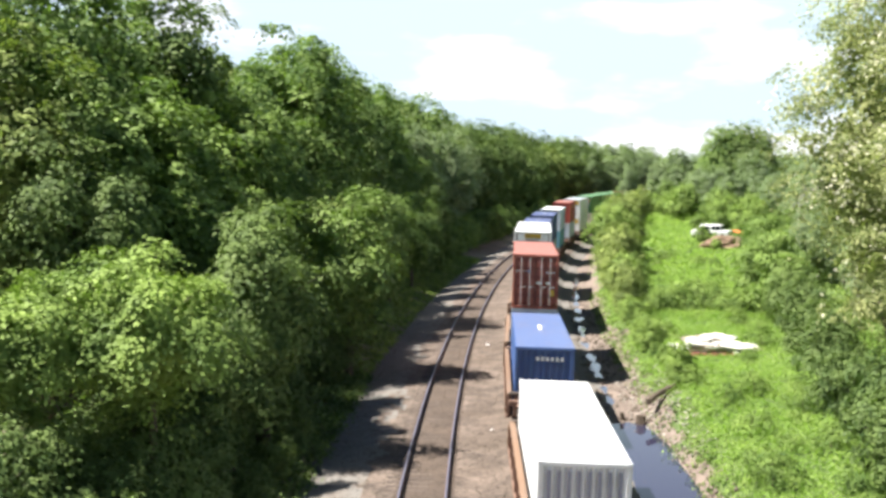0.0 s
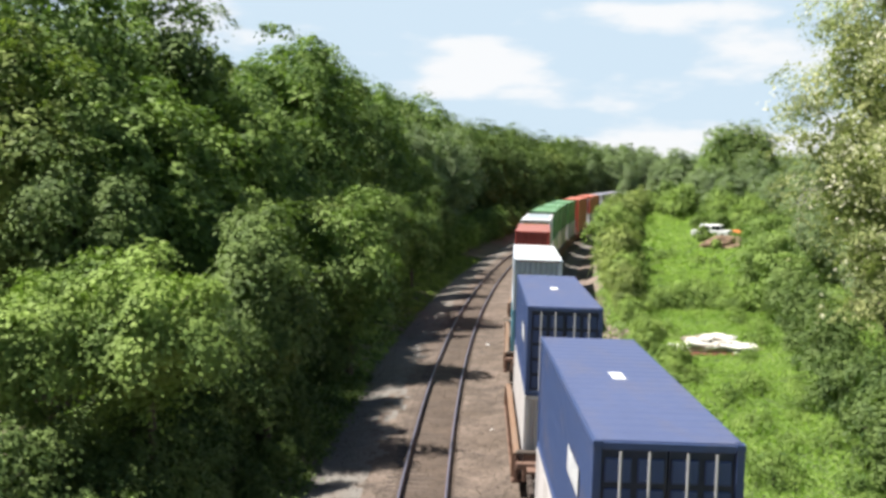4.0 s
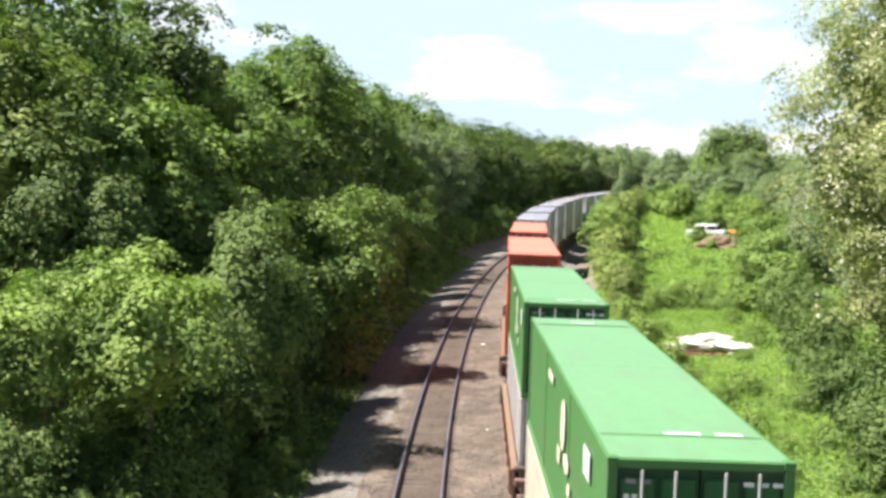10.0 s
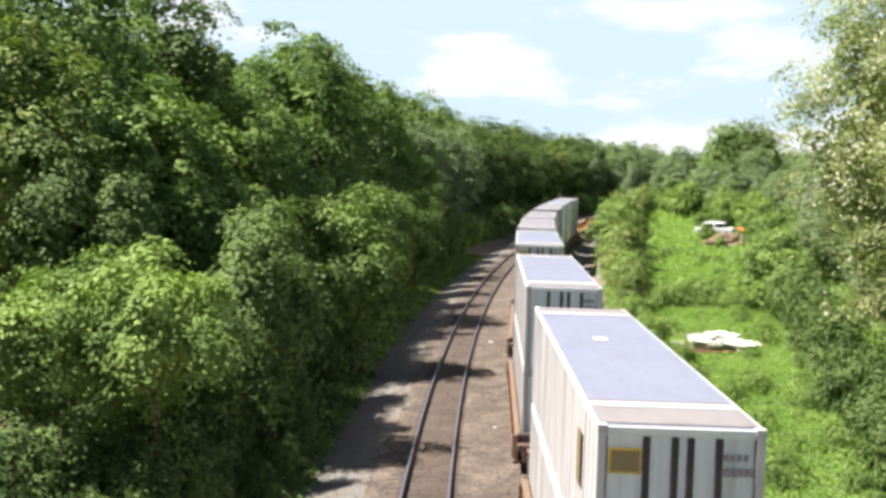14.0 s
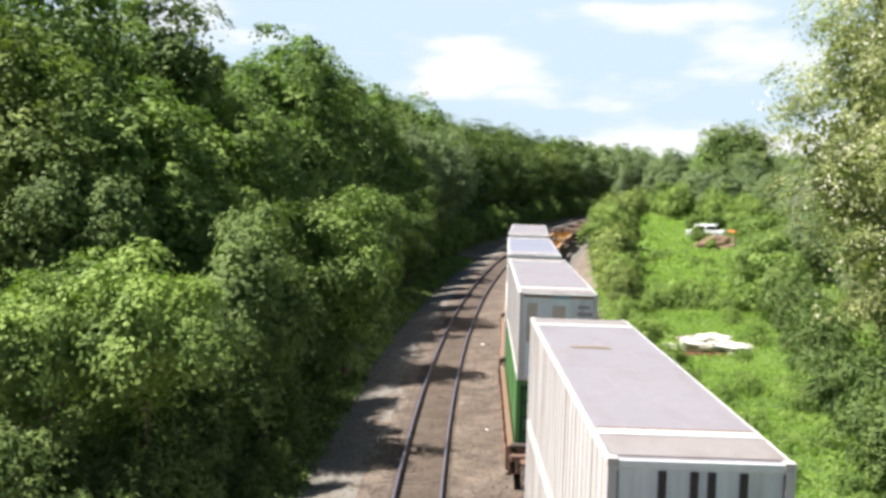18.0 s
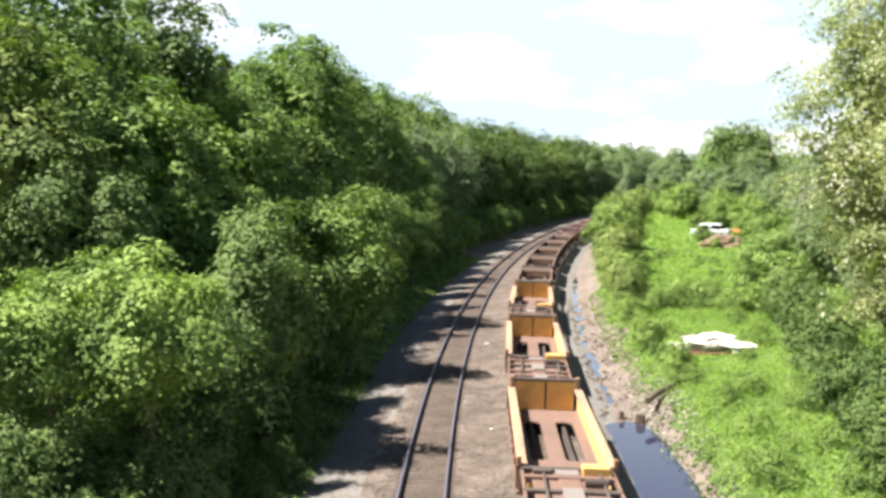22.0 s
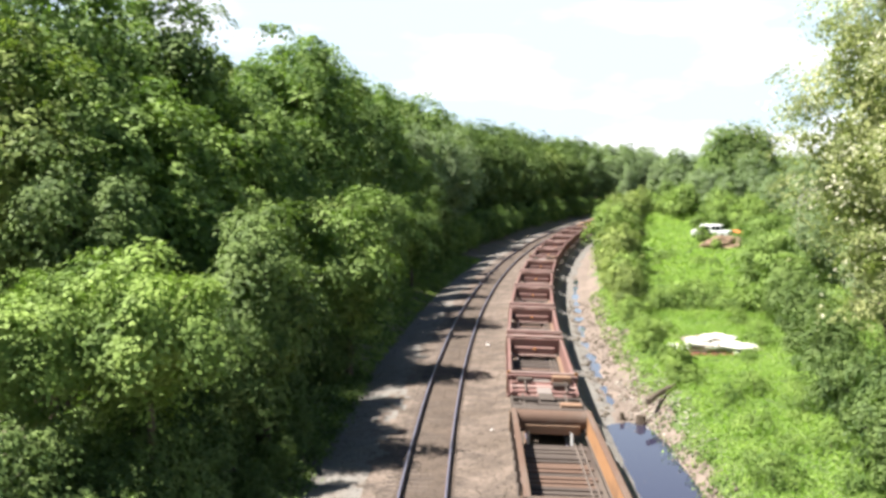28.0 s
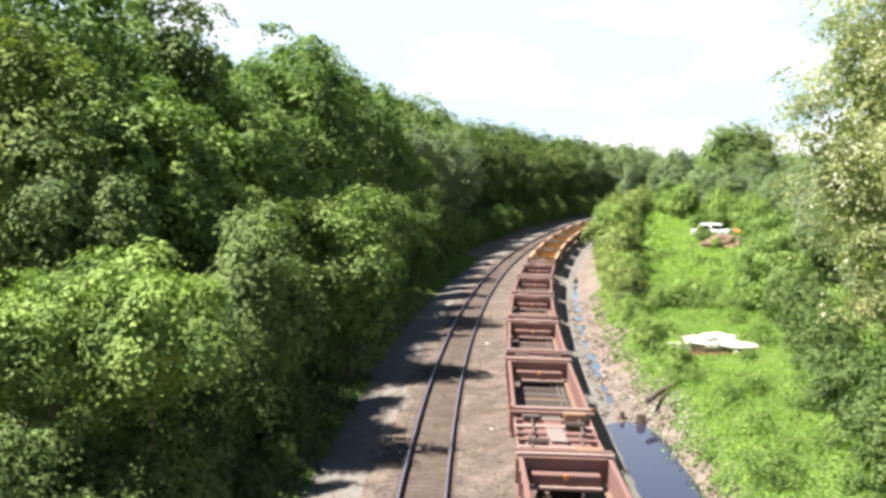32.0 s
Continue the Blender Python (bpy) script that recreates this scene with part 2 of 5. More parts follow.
def ground_rough(s, d, z):
    r = noise.fractal((s * 0.35, d * 0.35, 0.5), 0.8, 2.0, 4) if abs(d) < 60 and 20 < s < 200 else 0
    return ground_z(s, d) + (0.05 if 2 < d < 6 else 0.10) * r


ground = part("ground", strip_mesh("ground", S_FINE, [(d, 0) for d in D_FINE], M_MEADOW, ground_rough))
ground.data.materials.clear()
for mm in (M_MEADOW, M_MUD, M_EARTH, M_SHOULDER):
    ground.data.materials.append(mm)
cols = len(D_FINE) - 1
mi = []
for i in range(len(S_FINE) - 1):
    for j in range(cols):
        d, s = (D_FINE[j] + D_FINE[j + 1]) / 2, (S_FINE[i] + S_FINE[i + 1]) / 2
        edge = 5.9 + 0.9 * noise.noise((s * 0.12, 0, 7)) + 0.6 * noise.noise((s * 0.9, d * 0.9, 2))
        grey = 3.6 + 0.5 * noise.noise((s * 0.3, d, 6))
        mi.append(2 if d < 0 else 3 if d < grey else (1 if d < edge else 0))
ground.data.polygons.foreach_set("material_index", np.array(mi, dtype=np.int32))
tagged(ground, "green meadow and earth bank beside the railway", "ground", kind="structure")

M_WATER = bpy.data.materials.new("ditch_water")
M_WATER.use_nodes = True
wb = M_WATER.node_tree.nodes["Principled BSDF"]
wb.inputs["Base Color"].default_value = (0.03, 0.03, 0.06, 1)
wb.inputs["Roughness"].default_value = 0.04
wb.inputs["IOR"].default_value = 1.45
wnz = M_WATER.node_tree.nodes.new("ShaderNodeTexNoise")
wnz.inputs["Scale"].default_value = 3.0
wbp = M_WATER.node_tree.nodes.new("ShaderNodeBump")
wbp.inputs["Strength"].default_value, wbp.inputs["Distance"].default_value = 0.06, 0.02
M_WATER.node_tree.links.new(wnz.outputs[0], wbp.inputs["Height"])
M_WATER.node_tree.links.new(wbp.outputs[0], wb.inputs["Normal"])
water = part("water", strip_mesh("water", steps(20, 130, 3), [(2.4, -1.06), (7.5, -1.06)], M_WATER))
tagged(water, "still rainwater lying in the trackside ditch", "water", kind="structure")

# ---------------------------------------------------------------- track bed, ties and rails


def bed_z(s, d, z):
    return z + 0.03 * noise.noise((s * 0.8, d * 1.3, 9)) - math.sin(CANT) * (d if d > -2.2 else d + SPACING) * 0.6


BED = [(-9.6, -0.95), (-9.0, -0.66), (-8.2, -0.50), (-7.6, -0.39), (-7.0, -0.30), (-6.7, -0.275), (-6.45, -0.255), (-6.2, -0.24), (-5.95, -0.235), (-5.7, -0.23), (-5.4, -0.22), (-4.4, -0.22), (-3.4, -0.22), (-2.8, -0.24),
       (-2.2, -0.28), (-1.6, -0.24), (-1.0, -0.22), (0, -0.22), (1.0, -0.22), (1.6, -0.26), (2.0, -0.50), (2.6, -0.85), (3.4, -1.10), (4.2, -1.30)]
S_BED = steps(-900, -20, 40)[:-1] + steps(-20, 28, 3)[:-1] + steps(28, 110, 0.4)[:-1] + steps(110, 160, 1.5)[:-1] + steps(160, 460, 6)[:-1] + steps(460, 1000, 40)
bed = part("track_bed", strip_mesh("track_bed", S_BED, BED, M_BALLAST, bed_z))
for mm in (M_BED, M_SHOULDER):
    bed.data.materials.append(mm)
kb = len(BED) - 1
bed.data.polygons.foreach_set("material_index", np.array(
    [2 if BED[j][0] > 1.9 or BED[j][0] < -6.6 + 0.8 * noise.fractal((S_BED[i] * 0.8, BED[j][0] * 1.5, 4.0), 0.7, 2.0, 3) else 1 if (BED[j][0] > -5.5 and BED[j + 1][0] < -3.3) or (BED[j][0] > -1.1 and BED[j + 1][0] < 1.1) else 0
     for i in range(len(S_BED) - 1) for j in range(kb)], dtype=np.int32))
tagged(bed, "grey brown crushed stone ballast under two tracks", "track bed", kind="structure")

S_RAIL = steps(-900, -20, 40)[:-1] + steps(-20, 460, 4)[:-1] + steps(460, 1000, 40)
RAIL = [(-0.07, -0.165), (-0.07, -0.145), (-0.012, -0.12), (-0.012, -0.045), (-0.036, -0.03), (-0.036, -0.004), (-0.028, 0.0),
        (0.028, 0.0), (0.036, -0.004), (0.036, -0.03), (0.012, -0.045), (0.012, -0.12), (0.07, -0.145), (0.07, -0.165)]


def rail(centre, off):
    tilt = -math.sin(CANT) * off
    me = strip_mesh("rail", S_RAIL, [(centre + off + d, z + tilt) for d, z in RAIL], M_RUST)
    me.materials.append(M_RAIL)
    k = len(RAIL) - 1
    me.polygons.foreach_set("material_index", np.array([1 if 4 <= j <= 8 else 0 for i in range(len(S_RAIL) - 1) for j in range(k)], dtype=np.int32))
    me.polygons.foreach_set("use_smooth", np.zeros(len(me.polygons), dtype=bool))
    r = part("rail", me, None)
    return tagged(r, "steel running rail with a bright worn head", "rail", "running rails", "structure")


tie_mesh = None
for k in range(235):
    s = 29.0 + 0.55 * k
    if tie_mesh is None:
        tie = part("tie", box(-1.3, 1.3, -0.115, 0.115, -0.40, -0.226, 0.02), M_TIE, bed)
        tie_mesh = tie.data
    else:
        tie = part("tie", tie_mesh, None, bed)
    tie.matrix_basis = Matrix.Translation(line(s, -SPACING)) @ pose(0, 0, 0, 0, math.degrees(CANT), -math.degrees(heading(s)) + 0.8 * math.sin(k * 7.3))

rs = np.random.default_rng(5)
n_st = 10000
octa = np.array([(1, 0, 0), (-1, 0, 0), (0, 1, 0), (0, -1, 0), (0, 0, 1), (0, 0, -1)], dtype=float)
octa_f = np.array([(0, 2, 4), (2, 1, 4), (1, 3, 4), (3, 0, 4), (2, 0, 5), (1, 2, 5), (3, 1, 5), (0, 3, 5)])
sv, sf = [], []
for k in range(n_st):
    s, d = 28 + 62 * rs.random() ** 1.4, rs.uniform(-8.8, 3.2)
    z = np.interp(d, [q[0] for q in BED], [q[1] for q in BED])
    c = np.array(line(s, d, bed_z(s, d, z) + 0.012))
    size = 0.018 + 0.022 * rs.random() ** 2
    sv.append(octa * size * (0.6 + 0.7 * rs.random((6, 1))) * np.array([1.1, 1.1, 0.8]) + c)
    sf.append(octa_f + 6 * k)
for k in range(n_st, n_st + 1800):
    s, d = 36 + 70 * rs.random() ** 1.3, rs.uniform(3.0, 6.2)
    c = np.array(line(s, d, ground_z(s, d) + 0.02))
    size = 0.04 + 0.13 * rs.random() ** 4
    sv.append(octa * size * (0.6 + 0.7 * rs.random((6, 1))) * np.array([1.1, 1.1, 0.8]) + c)
    sf.append(octa_f + 6 * k)
M_STONE = mat("loose_stone", (0.135, 0.11, 0.085), 0.95, var=0.2, scale=0.5, fine=5, bump=0)
sg = M_STONE.node_tree.nodes.new("ShaderNodeNewGeometry")
sr = M_STONE.node_tree.nodes.new("ShaderNodeMapRange")
sr.inputs["To Min"].default_value, sr.inputs["To Max"].default_value = 0.75, 1.2
M_STONE.node_tree.links.new(sg.outputs["Random Per Island"], sr.inputs[0])
svm = [q for q in M_STONE.node_tree.nodes if q.type == "VECT_MATH"][0]
M_STONE.node_tree.links.new(sr.outputs[0], svm.inputs["Scale"])
tagged(part("loose_stones", raw_mesh("loose_stones", np.concatenate(sv), np.concatenate(sf), M_STONE)), "loose grey brown stones on the ballast", "stones", kind="stuff")

for centre in (-SPACING, 0.0):
    for off in (-0.755, 0.755):
        rail(centre, off)

# ---------------------------------------------------------------- train
SPEED = 21.55
TRAIN = []


def ride(thing, u, length, z=0.0, off=0.0):
    """Remember a thing that rolls with the train: u is where its near end stands at the start."""
    TRAIN.append((thing, u, length, z, off))


def riding_pose(s, length, z, off):
    a, b = line(s, off), line(s + length, off)
    d = (b - a).normalized()
    r = d.cross(Vector((0, 0, 1))).normalized()
    c = CANT
    r2 = r * math.cos(c) - Vector((0, 0, 1)) * math.sin(c)
    up = r2.cross(d)
    m = Matrix((r2, d, up)).transposed().to_4x4()
    m.translation = (a + b) / 2 + up * z
    return m


def steel(name, col, rough=0.5, **k):
    k.setdefault("dirt", (0.16, 0.13, 0.11))
    k.setdefault("dirt_amount", 0.25)
    return mat(name, col, rough, 0.0, var=0.08, scale=0.7, fine=6, bump=0.05, stretch=(1, 0.35, 1), **k)


PAINT = {
    "white": steel("white_paint", (0.74, 0.76, 0.78)), "blue": steel("blue_paint", (0.07, 0.13, 0.32)), "navy": steel("navy_paint", (0.045, 0.075, 0.18)),
    "red": steel("oxide_red_paint", (0.36, 0.11, 0.078)), "brightred": steel("red_paint", (0.40, 0.08, 0.068)), "paleblue": steel("pale_blue_paint", (0.50, 0.58, 0.68)),
    "blueroof": steel("bleached_blue_roof", (0.11, 0.155, 0.31)), "navyroof": steel("bleached_navy_roof", (0.085, 0.11, 0.22)),
    "teal": steel("teal_paint", (0.13, 0.32, 0.42)), "green": steel("green_paint", (0.072, 0.20, 0.06)), "orange": steel("orange_paint", (0.52, 0.10, 0.058)),
    "redroof": steel("chalky_red_roof", (0.35, 0.145, 0.12)), "orangeroof": steel("bleached_orange_roof", (0.60, 0.205, 0.14)), "greenroof": steel("bleached_green_roof", (0.14, 0.30, 0.145)),
    "cream": steel("cream_paint", (0.62, 0.58, 0.48)), "grey": mat("grey_white_paint", (0.56, 0.54, 0.545), 0.55, var=0.18, scale=1.5, fine=9, bump=0.05, stretch=(1, 1.6, 0.12), dirt=(0.27, 0.22, 0.19), dirt_amount=0.65, dirt_scale=1.1),
    "bluewhite": mat("blue_white_paint", (0.78, 0.82, 0.86), 0.5, var=0.16, scale=1.5, fine=9, bump=0.05, stretch=(1.6, 1, 0.12), dirt=(0.36, 0.34, 0.33), dirt_amount=0.5, dirt_scale=1.3),
    "roofgrey": steel("weathered_roof", (0.27, 0.25, 0.28), dirt_amount=0.3), "roofblue": steel("pale_blue_roof", (0.24, 0.25, 0.33)),
    "brown": steel("brown_car_paint", (0.19, 0.112, 0.082), 0.75, dirt_amount=0.5), "yellow": steel("yellow_car_paint", (0.70, 0.42, 0.13), 0.7, dirt=(0.30, 0.16, 0.07), dirt_amount=0.55),
    "dark": steel("sooty_car_paint", (0.06, 0.045, 0.038), 0.85, dirt_amount=0.5), "maroon": steel("maroon_car_paint", (0.205, 0.108, 0.094), 0.75, dirt_amount=0.4),
    # the panel and door paints hold the shade of the near ends in their colour
    "rustorange": steel("rusty_orange_paint", (0.34, 0.175, 0.08), 0.8, dirt=(0.10, 0.06, 0.04), dirt_amount=0.6), "pink": steel("bleached_maroon_paint", (0.34, 0.235, 0.21), 0.8, dirt_amount=0.35), "pinkbrown": steel("pink_brown_floor", (0.19, 0.115, 0.09), 0.85, dirt=(0.12, 0.085, 0.07), dirt_amount=0.6), "amber": steel("amber_reflector", (0.80, 0.36, 0.10)), "redpanel": steel("shaded_red_panel", (0.30, 0.085, 0.065)), "greenpanel": steel("shaded_green_panel", (0.03, 0.135, 0.045)), "orangepanel": steel("shaded_orange_panel", (0.32, 0.07, 0.05)), "navydoor": steel("navy_door_shade", (0.015, 0.022, 0.05)), "reddoor": steel("red_door_shade", (0.20, 0.045, 0.035)), "greendoor": steel("green_door_shade", (0.015, 0.07, 0.025)), "orangedoor": steel("orange_door_shade", (0.22, 0.035, 0.025)), "rustbar": steel("rusty_bar", (0.06, 0.05, 0.055), 0.8), "sign": steel("yellow_sign", (0.70, 0.47, 0.05)), "black": steel("black_mark", (0.03, 0.03, 0.035)),
    "tan": steel("tan_brown_paint", (0.25, 0.15, 0.095), 0.8, dirt_amount=0.5), "soot": steel("dusty_steel_paint", (0.085, 0.066, 0.056), 0.85, dirt_amount=0.5), "lip": steel("bleached_brown_paint", (0.20, 0.122, 0.078), 0.8, dirt_amount=0.4), "steel": mat("wheel_steel", (0.10, 0.085, 0.075), 0.6, 0.6, bump=0.1), "bar": steel("galvanised_bar", (0.45, 0.45, 0.46), 0.45), "lamp": steel("red_marker", (0.35, 0.06, 0.045)),
}
MESHES = {}
# door panels: a darker copy of the box paint, for the shaded end
PANEL_SHADE = {"red": "redpanel", "green": "greenpanel", "orange": "orangepanel"}
# door sheets: darker still, shade painted into the recesses between panels
DOOR_SHADE = {"red": "reddoor", "green": "greendoor", "orange": "orangedoor", "navy": "navydoor"}


def cached(key, make):
    if key not in MESHES:
        got = make()
        if isinstance(got, bmesh.types.BMesh):
            me = bpy.data.meshes.new(key[0])
            got.to_mesh(me)
            got.free()
            got = me
        MESHES[key] = got
    return MESHES[key]


def paint(me, key, colour):
    """The same mesh in another paint."""
    k = (key, colour)
    if k not in MESHES:
        c = me.copy()
        c.materials.clear()
        c.materials.append(PAINT[colour])
        MESHES[k] = c
    return MESHES[k]


def sheet(profile, height, back):
    """A wall sheet swept upwards from an outer profile of (y, x), closed at the back and at both edges: one solid."""
    bm = bmesh.new()
    loop = list(profile) + [(profile[-1][0], back), (profile[0][0], back)]
    rows = [[bm.verts.new((x, y, z)) for y, x in loop] for z in (0, height)]
    n = len(loop)
    for i in range(n):
        k = (i + 1) % n
        bm.faces.new((rows[0][i], rows[1][i], rows[1][k], rows[0][k]))
    return bm


def corrugated(length, height, period, depth, thick=0.02):
    n = max(2, round(length / period))
    p = length / n
    prof = []
    for i in range(n):
        a = i * p - length / 2
        prof += [(a, 0), (a + 0.30 * p, 0), (a + 0.45 * p, depth), (a + 0.85 * p, depth)]
    return sheet(prof + [(length / 2, 0)], height, depth + thick)


def panelled(length, height, period, thick=0.03):
    """A smooth sheet wall with upright posts standing proud."""
    n = max(2, round(length / period))
    prof = [(-length / 2, 0.02)]
    for i in range(1, n):
        y = -length / 2 + i * length / n
        prof += [(y - 0.035, 0.02), (y - 0.03, 0.0), (y + 0.03, 0.0), (y + 0.035, 0.02)]
    return sheet(prof + [(length / 2, 0.02)], height, 0.02 + thick)


def container(L, W, H, colour, side="corr", end="corr", roof=None, label="", signs=(), u=0, z=0, rim=None):
    """A shipping container: frame, walls, roof, doors. Its origin is the middle of its underside; its near end is at -y."""
    t = new("shipping_container")
    roof = roof or colour
    rim = rim or colour
    for sx in (-1, 1):
        for sy in (-1, 1):
            me = cached(("corner_post", H), lambda: box(-0.075, 0.075, -0.075, 0.075, 0.0, H - 0.02, 0.015))
            part("corner_post", paint(me, ("corner_post", H), colour), None, t, m=pose(sx * (W / 2 - 0.075), sy * (L / 2 - 0.075), 0))
            for zz in (0.0, H - 0.118):
                me = cached(("corner_casting",), lambda: box(-0.081, 0.081, -0.09, 0.09, 0, 0.118, 0.012))
                part("corner_casting", paint(me, ("corner_casting",), colour), None, t, m=pose(sx * (W / 2 - 0.081 + 0.004), sy * (L / 2 - 0.09 + 0.006), zz))
        key = ("side_wall", side, L, H)
        make = (lambda: corrugated(L - 0.26, H - 0.24, 0.278, 0.036)) if side == "corr" else (lambda: panelled(L - 0.26, H - 0.24, 0.61 if side == "post" else 5.4))
        part("side_wall", paint(cached(key, make), key, colour), None, t, m=pose(sx * (W / 2 - 0.02), 0, 0.14, 0, 0, 0 if sx < 0 else 180))
        for zz, hh, nm in ((0.0, 0.15, "bottom_rail"), (H - 0.11, 0.09, "top_rail")):
            key = (nm, L, hh)
            me = cached(key, lambda: box(-0.05, 0.05, -L / 2 + 0.13, L / 2 - 0.13, 0, hh, 0.01))
            part(nm, paint(me, key, rim if zz else colour), None, t, m=pose(sx * (W / 2 - 0.05), 0, zz))
    key = ("roof", L, W, side)

    def make_roof():
        if side == "corr":
            n = round((L - 0.3) / 0.56)
            p = (L - 0.3) / n
            prof = [(-L / 2 + 0.05, 0.0)]
            for i in range(n):
                a = -L / 2 + 0.15 + i * p
                prof += [(a, 0.0), (a + 0.62 * p, 0.0), (a + 0.68 * p, 0.010), (a + 0.94 * p, 0.010)]
            prof += [(L / 2 - 0.15, 0.0), (L / 2 - 0.05, 0.0)]
        else:
            prof = [(-L / 2 + 0.05, 0.012)]
            n = 3
            for i in range(n):
                y = (-L / 2 + 1.45, 0.0, L / 2 - 1.45)[i]
                prof += [(y - 0.05, 0.012), (y - 0.04, 0.004), (y + 0.04, 0.004), (y + 0.05, 0.012)]
            prof += [(L / 2 - 0.05, 0.012)]
        bm = sheet(prof, W - 0.10, 0.07)
        bmesh.ops.transform(bm, matrix=Matrix(((0, 0, 1, -W / 2 + 0.05), (0, 1, 0, 0), (-1, 0, 0, 0), (0, 0, 0, 1))), verts=bm.verts)
        bmesh.ops.recalc_face_normals(bm, faces=bm.faces)
        return bm
    part("roof", paint(cached(key, make_roof), key, roof), None, t, m=pose(0, 0, H))
    for sy in (-1, 1):
        key = ("header", W)
        me = cached(key, lambda: box(-W / 2 + 0.15, W / 2 - 0.15, -0.06, 0.06, 0, 0.13, 0.012))
        part("end_header", paint(me, key, rim), None, t, m=pose(0, sy * (L / 2 - 0.06), H - 0.15))
        key = ("sill", W)
        me = cached(key, lambda: box(-W / 2 + 0.15, W / 2 - 0.15, -0.06, 0.06, 0, 0.14, 0.012))
        part("end_sill", paint(me, key, colour), None, t, m=pose(0, sy * (L / 2 - 0.06), 0))
        if end == "doors" and sy < 0:
            for sx in (-1, 1):
                key, w = ("door", W, H), W / 2 - 0.16
                me = cached(key, lambda: box(-w / 2, w / 2, -0.01, 0.03, 0, H - 0.31, 0.004))
                dr = part("door", paint(me, key, DOOR_SHADE.get(colour, colour)), None, t, m=pose(sx * (W / 4 - 0.072), -L / 2 + 0.07, 0.155))
                rows_n = 5
                for row, col in itertools.product(range(rows_n), (-1, 1)):
                    ph = (H - 0.42) / rows_n
                    key = ("door_panel", W, H)
                    me = cached(key, lambda: box(-w / 4 + 0.05, w / 4 - 0.05, -0.05, 0.0, 0, ph - 0.10, 0.02))
                    part("door_panel", paint(me, key, PANEL_SHADE.get(colour, colour)), None, dr, m=pose(col * w / 4, -0.008, 0.08 + row * ph))
                for k in (-0.22, 0.22):
                    key = ("lock_rod", H)
                    me = cached(key, lambda: cyl((0, 0, 0.02), (0, 0, H - 0.33), 0.022, seg=8))
                    part("lock_rod", paint(me, key, "bar"), None, dr, m=pose(k * 1.05, -0.085, 0))
                    me = cached(("rod_handle",), lambda: box(-0.02, 0.26, -0.015, 0.015, -0.02, 0.02, 0.005))
                    part("rod_handle", paint(me, ("rod_handle",), "bar"), None, dr, m=pose(k * 1.05, -0.10, 1.0))
        elif end == "stripes" and sy < 0:
            me = cached(("end_wall_s", W, H), lambda: box(-W / 2 + 0.14, W / 2 - 0.14, 0, 0.03, 0, H - 0.3, 0.004))
            part("end_wall", paint(me, ("end_wall_s", W, H), "bluewhite"), None, t, m=pose(0, -L / 2 + 0.04, 0.15))
            for k in (-1.19, -0.53, -0.09, 0.15, 0.59, 1.19):
                me = cached(("door_bar", H), lambda: box(-0.055, 0.055, -0.03, 0.01, 0, H - 0.34, 0.008))
                part("door_bar", paint(me, ("door_bar", H), "rustbar"), None, t, "dark rusty upright bar", m=pose(k, -L / 2 + 0.035, 0.17))
        elif end == "flat" and sy < 0:
            me = cached(("end_wall_f", W, H), lambda: box(-W / 2 + 0.14, W / 2 - 0.14, 0, 0.03, 0, H - 0.3, 0.004))
            part("end_wall", paint(me, ("end_wall_f", W, H), "bluewhite" if colour == "grey" else colour), None, t, m=pose(0, -L / 2 + 0.03, 0.15))
        elif end == "reefer" and sy < 0:
            me = cached(("end_wall_f", W, H), lambda: box(-W / 2 + 0.14, W / 2 - 0.14, 0, 0.03, 0, H - 0.3, 0.004))
            part("end_wall", paint(me, ("end_wall_f", W, H), "roofgrey"), None, t, "grey grille behind the louvres", m=pose(0, -L / 2 + 0.05, 0.15))
            for k in range(6):
                me = cached(("louvre", W), lambda: box(-W / 2 + 0.28, W / 2 - 0.28, -0.05, 0.0, 0, 0.245, 0.02))
                part("louvre", paint(me, ("louvre", W), "white"), None, t, m=pose(0, -L / 2 + 0.045, 0.35 + k * 0.30))
                me = cached(("louvre_edge", W), lambda: box(-W / 2 + 0.28, W / 2 - 0.28, -0.052, -0.02, -0.03, 0.0, 0.006))
                part("louvre_edge", paint(me, ("louvre_edge", W), "pink"), None, t, m=pose(0, -L / 2 + 0.045, 0.35 + k * 0.30))
        else:
            key = ("end_wall", W, H)
            me = cached(key, lambda: corrugated(W - 0.3, H - 0.28, 0.26, 0.085))
            part("end_wall", paint(me, key, colour), None, t, m=pose(0, sy * (L / 2 - 0.02), 0.14, 0, 0, 90 if sy < 0 else -90))
    for nm, face, x, zz, w, h, c in signs:
        # a flat marking on the near end, the left side or the roof
        if face in ("end", "end2", "end3"):
            if nm == "logo":
                bm = cyl((0, -0.006, 0), (0, 0, 0), w / 2, seg=6)
            else:
                bm = box(-w / 2, w / 2, -0.006, 0, -h / 2, h / 2)
            at = pose(x, -L / 2 - (0.012 if end == "corr" else 0.002) - {"end": 0, "end2": 0.005, "end3": 0.01}[face], zz)
        elif face in ("left", "left2"):
            if nm == "logo":
                bm = bmesh.new()
                bmesh.ops.create_cone(bm, cap_ends=True, segments=9, radius1=0.5, radius2=0.5, depth=0.006, matrix=Matrix.Diagonal((1, w, h, 1)) @ pose(0, 0, 0, 0, 90, 0))
            else:
                bm = box(-0.006, 0, -w / 2, w / 2, -h / 2, h / 2)
            at = pose(-W / 2 - (0.011 if face == "left2" else 0.006), x, zz, 0, 0, 0)
        else:
            bm, at = box(-w / 2, w / 2, -h / 2, h / 2, 0, 0.004), pose(x, zz, H + (0.003 if side == "corr" else 0.0))
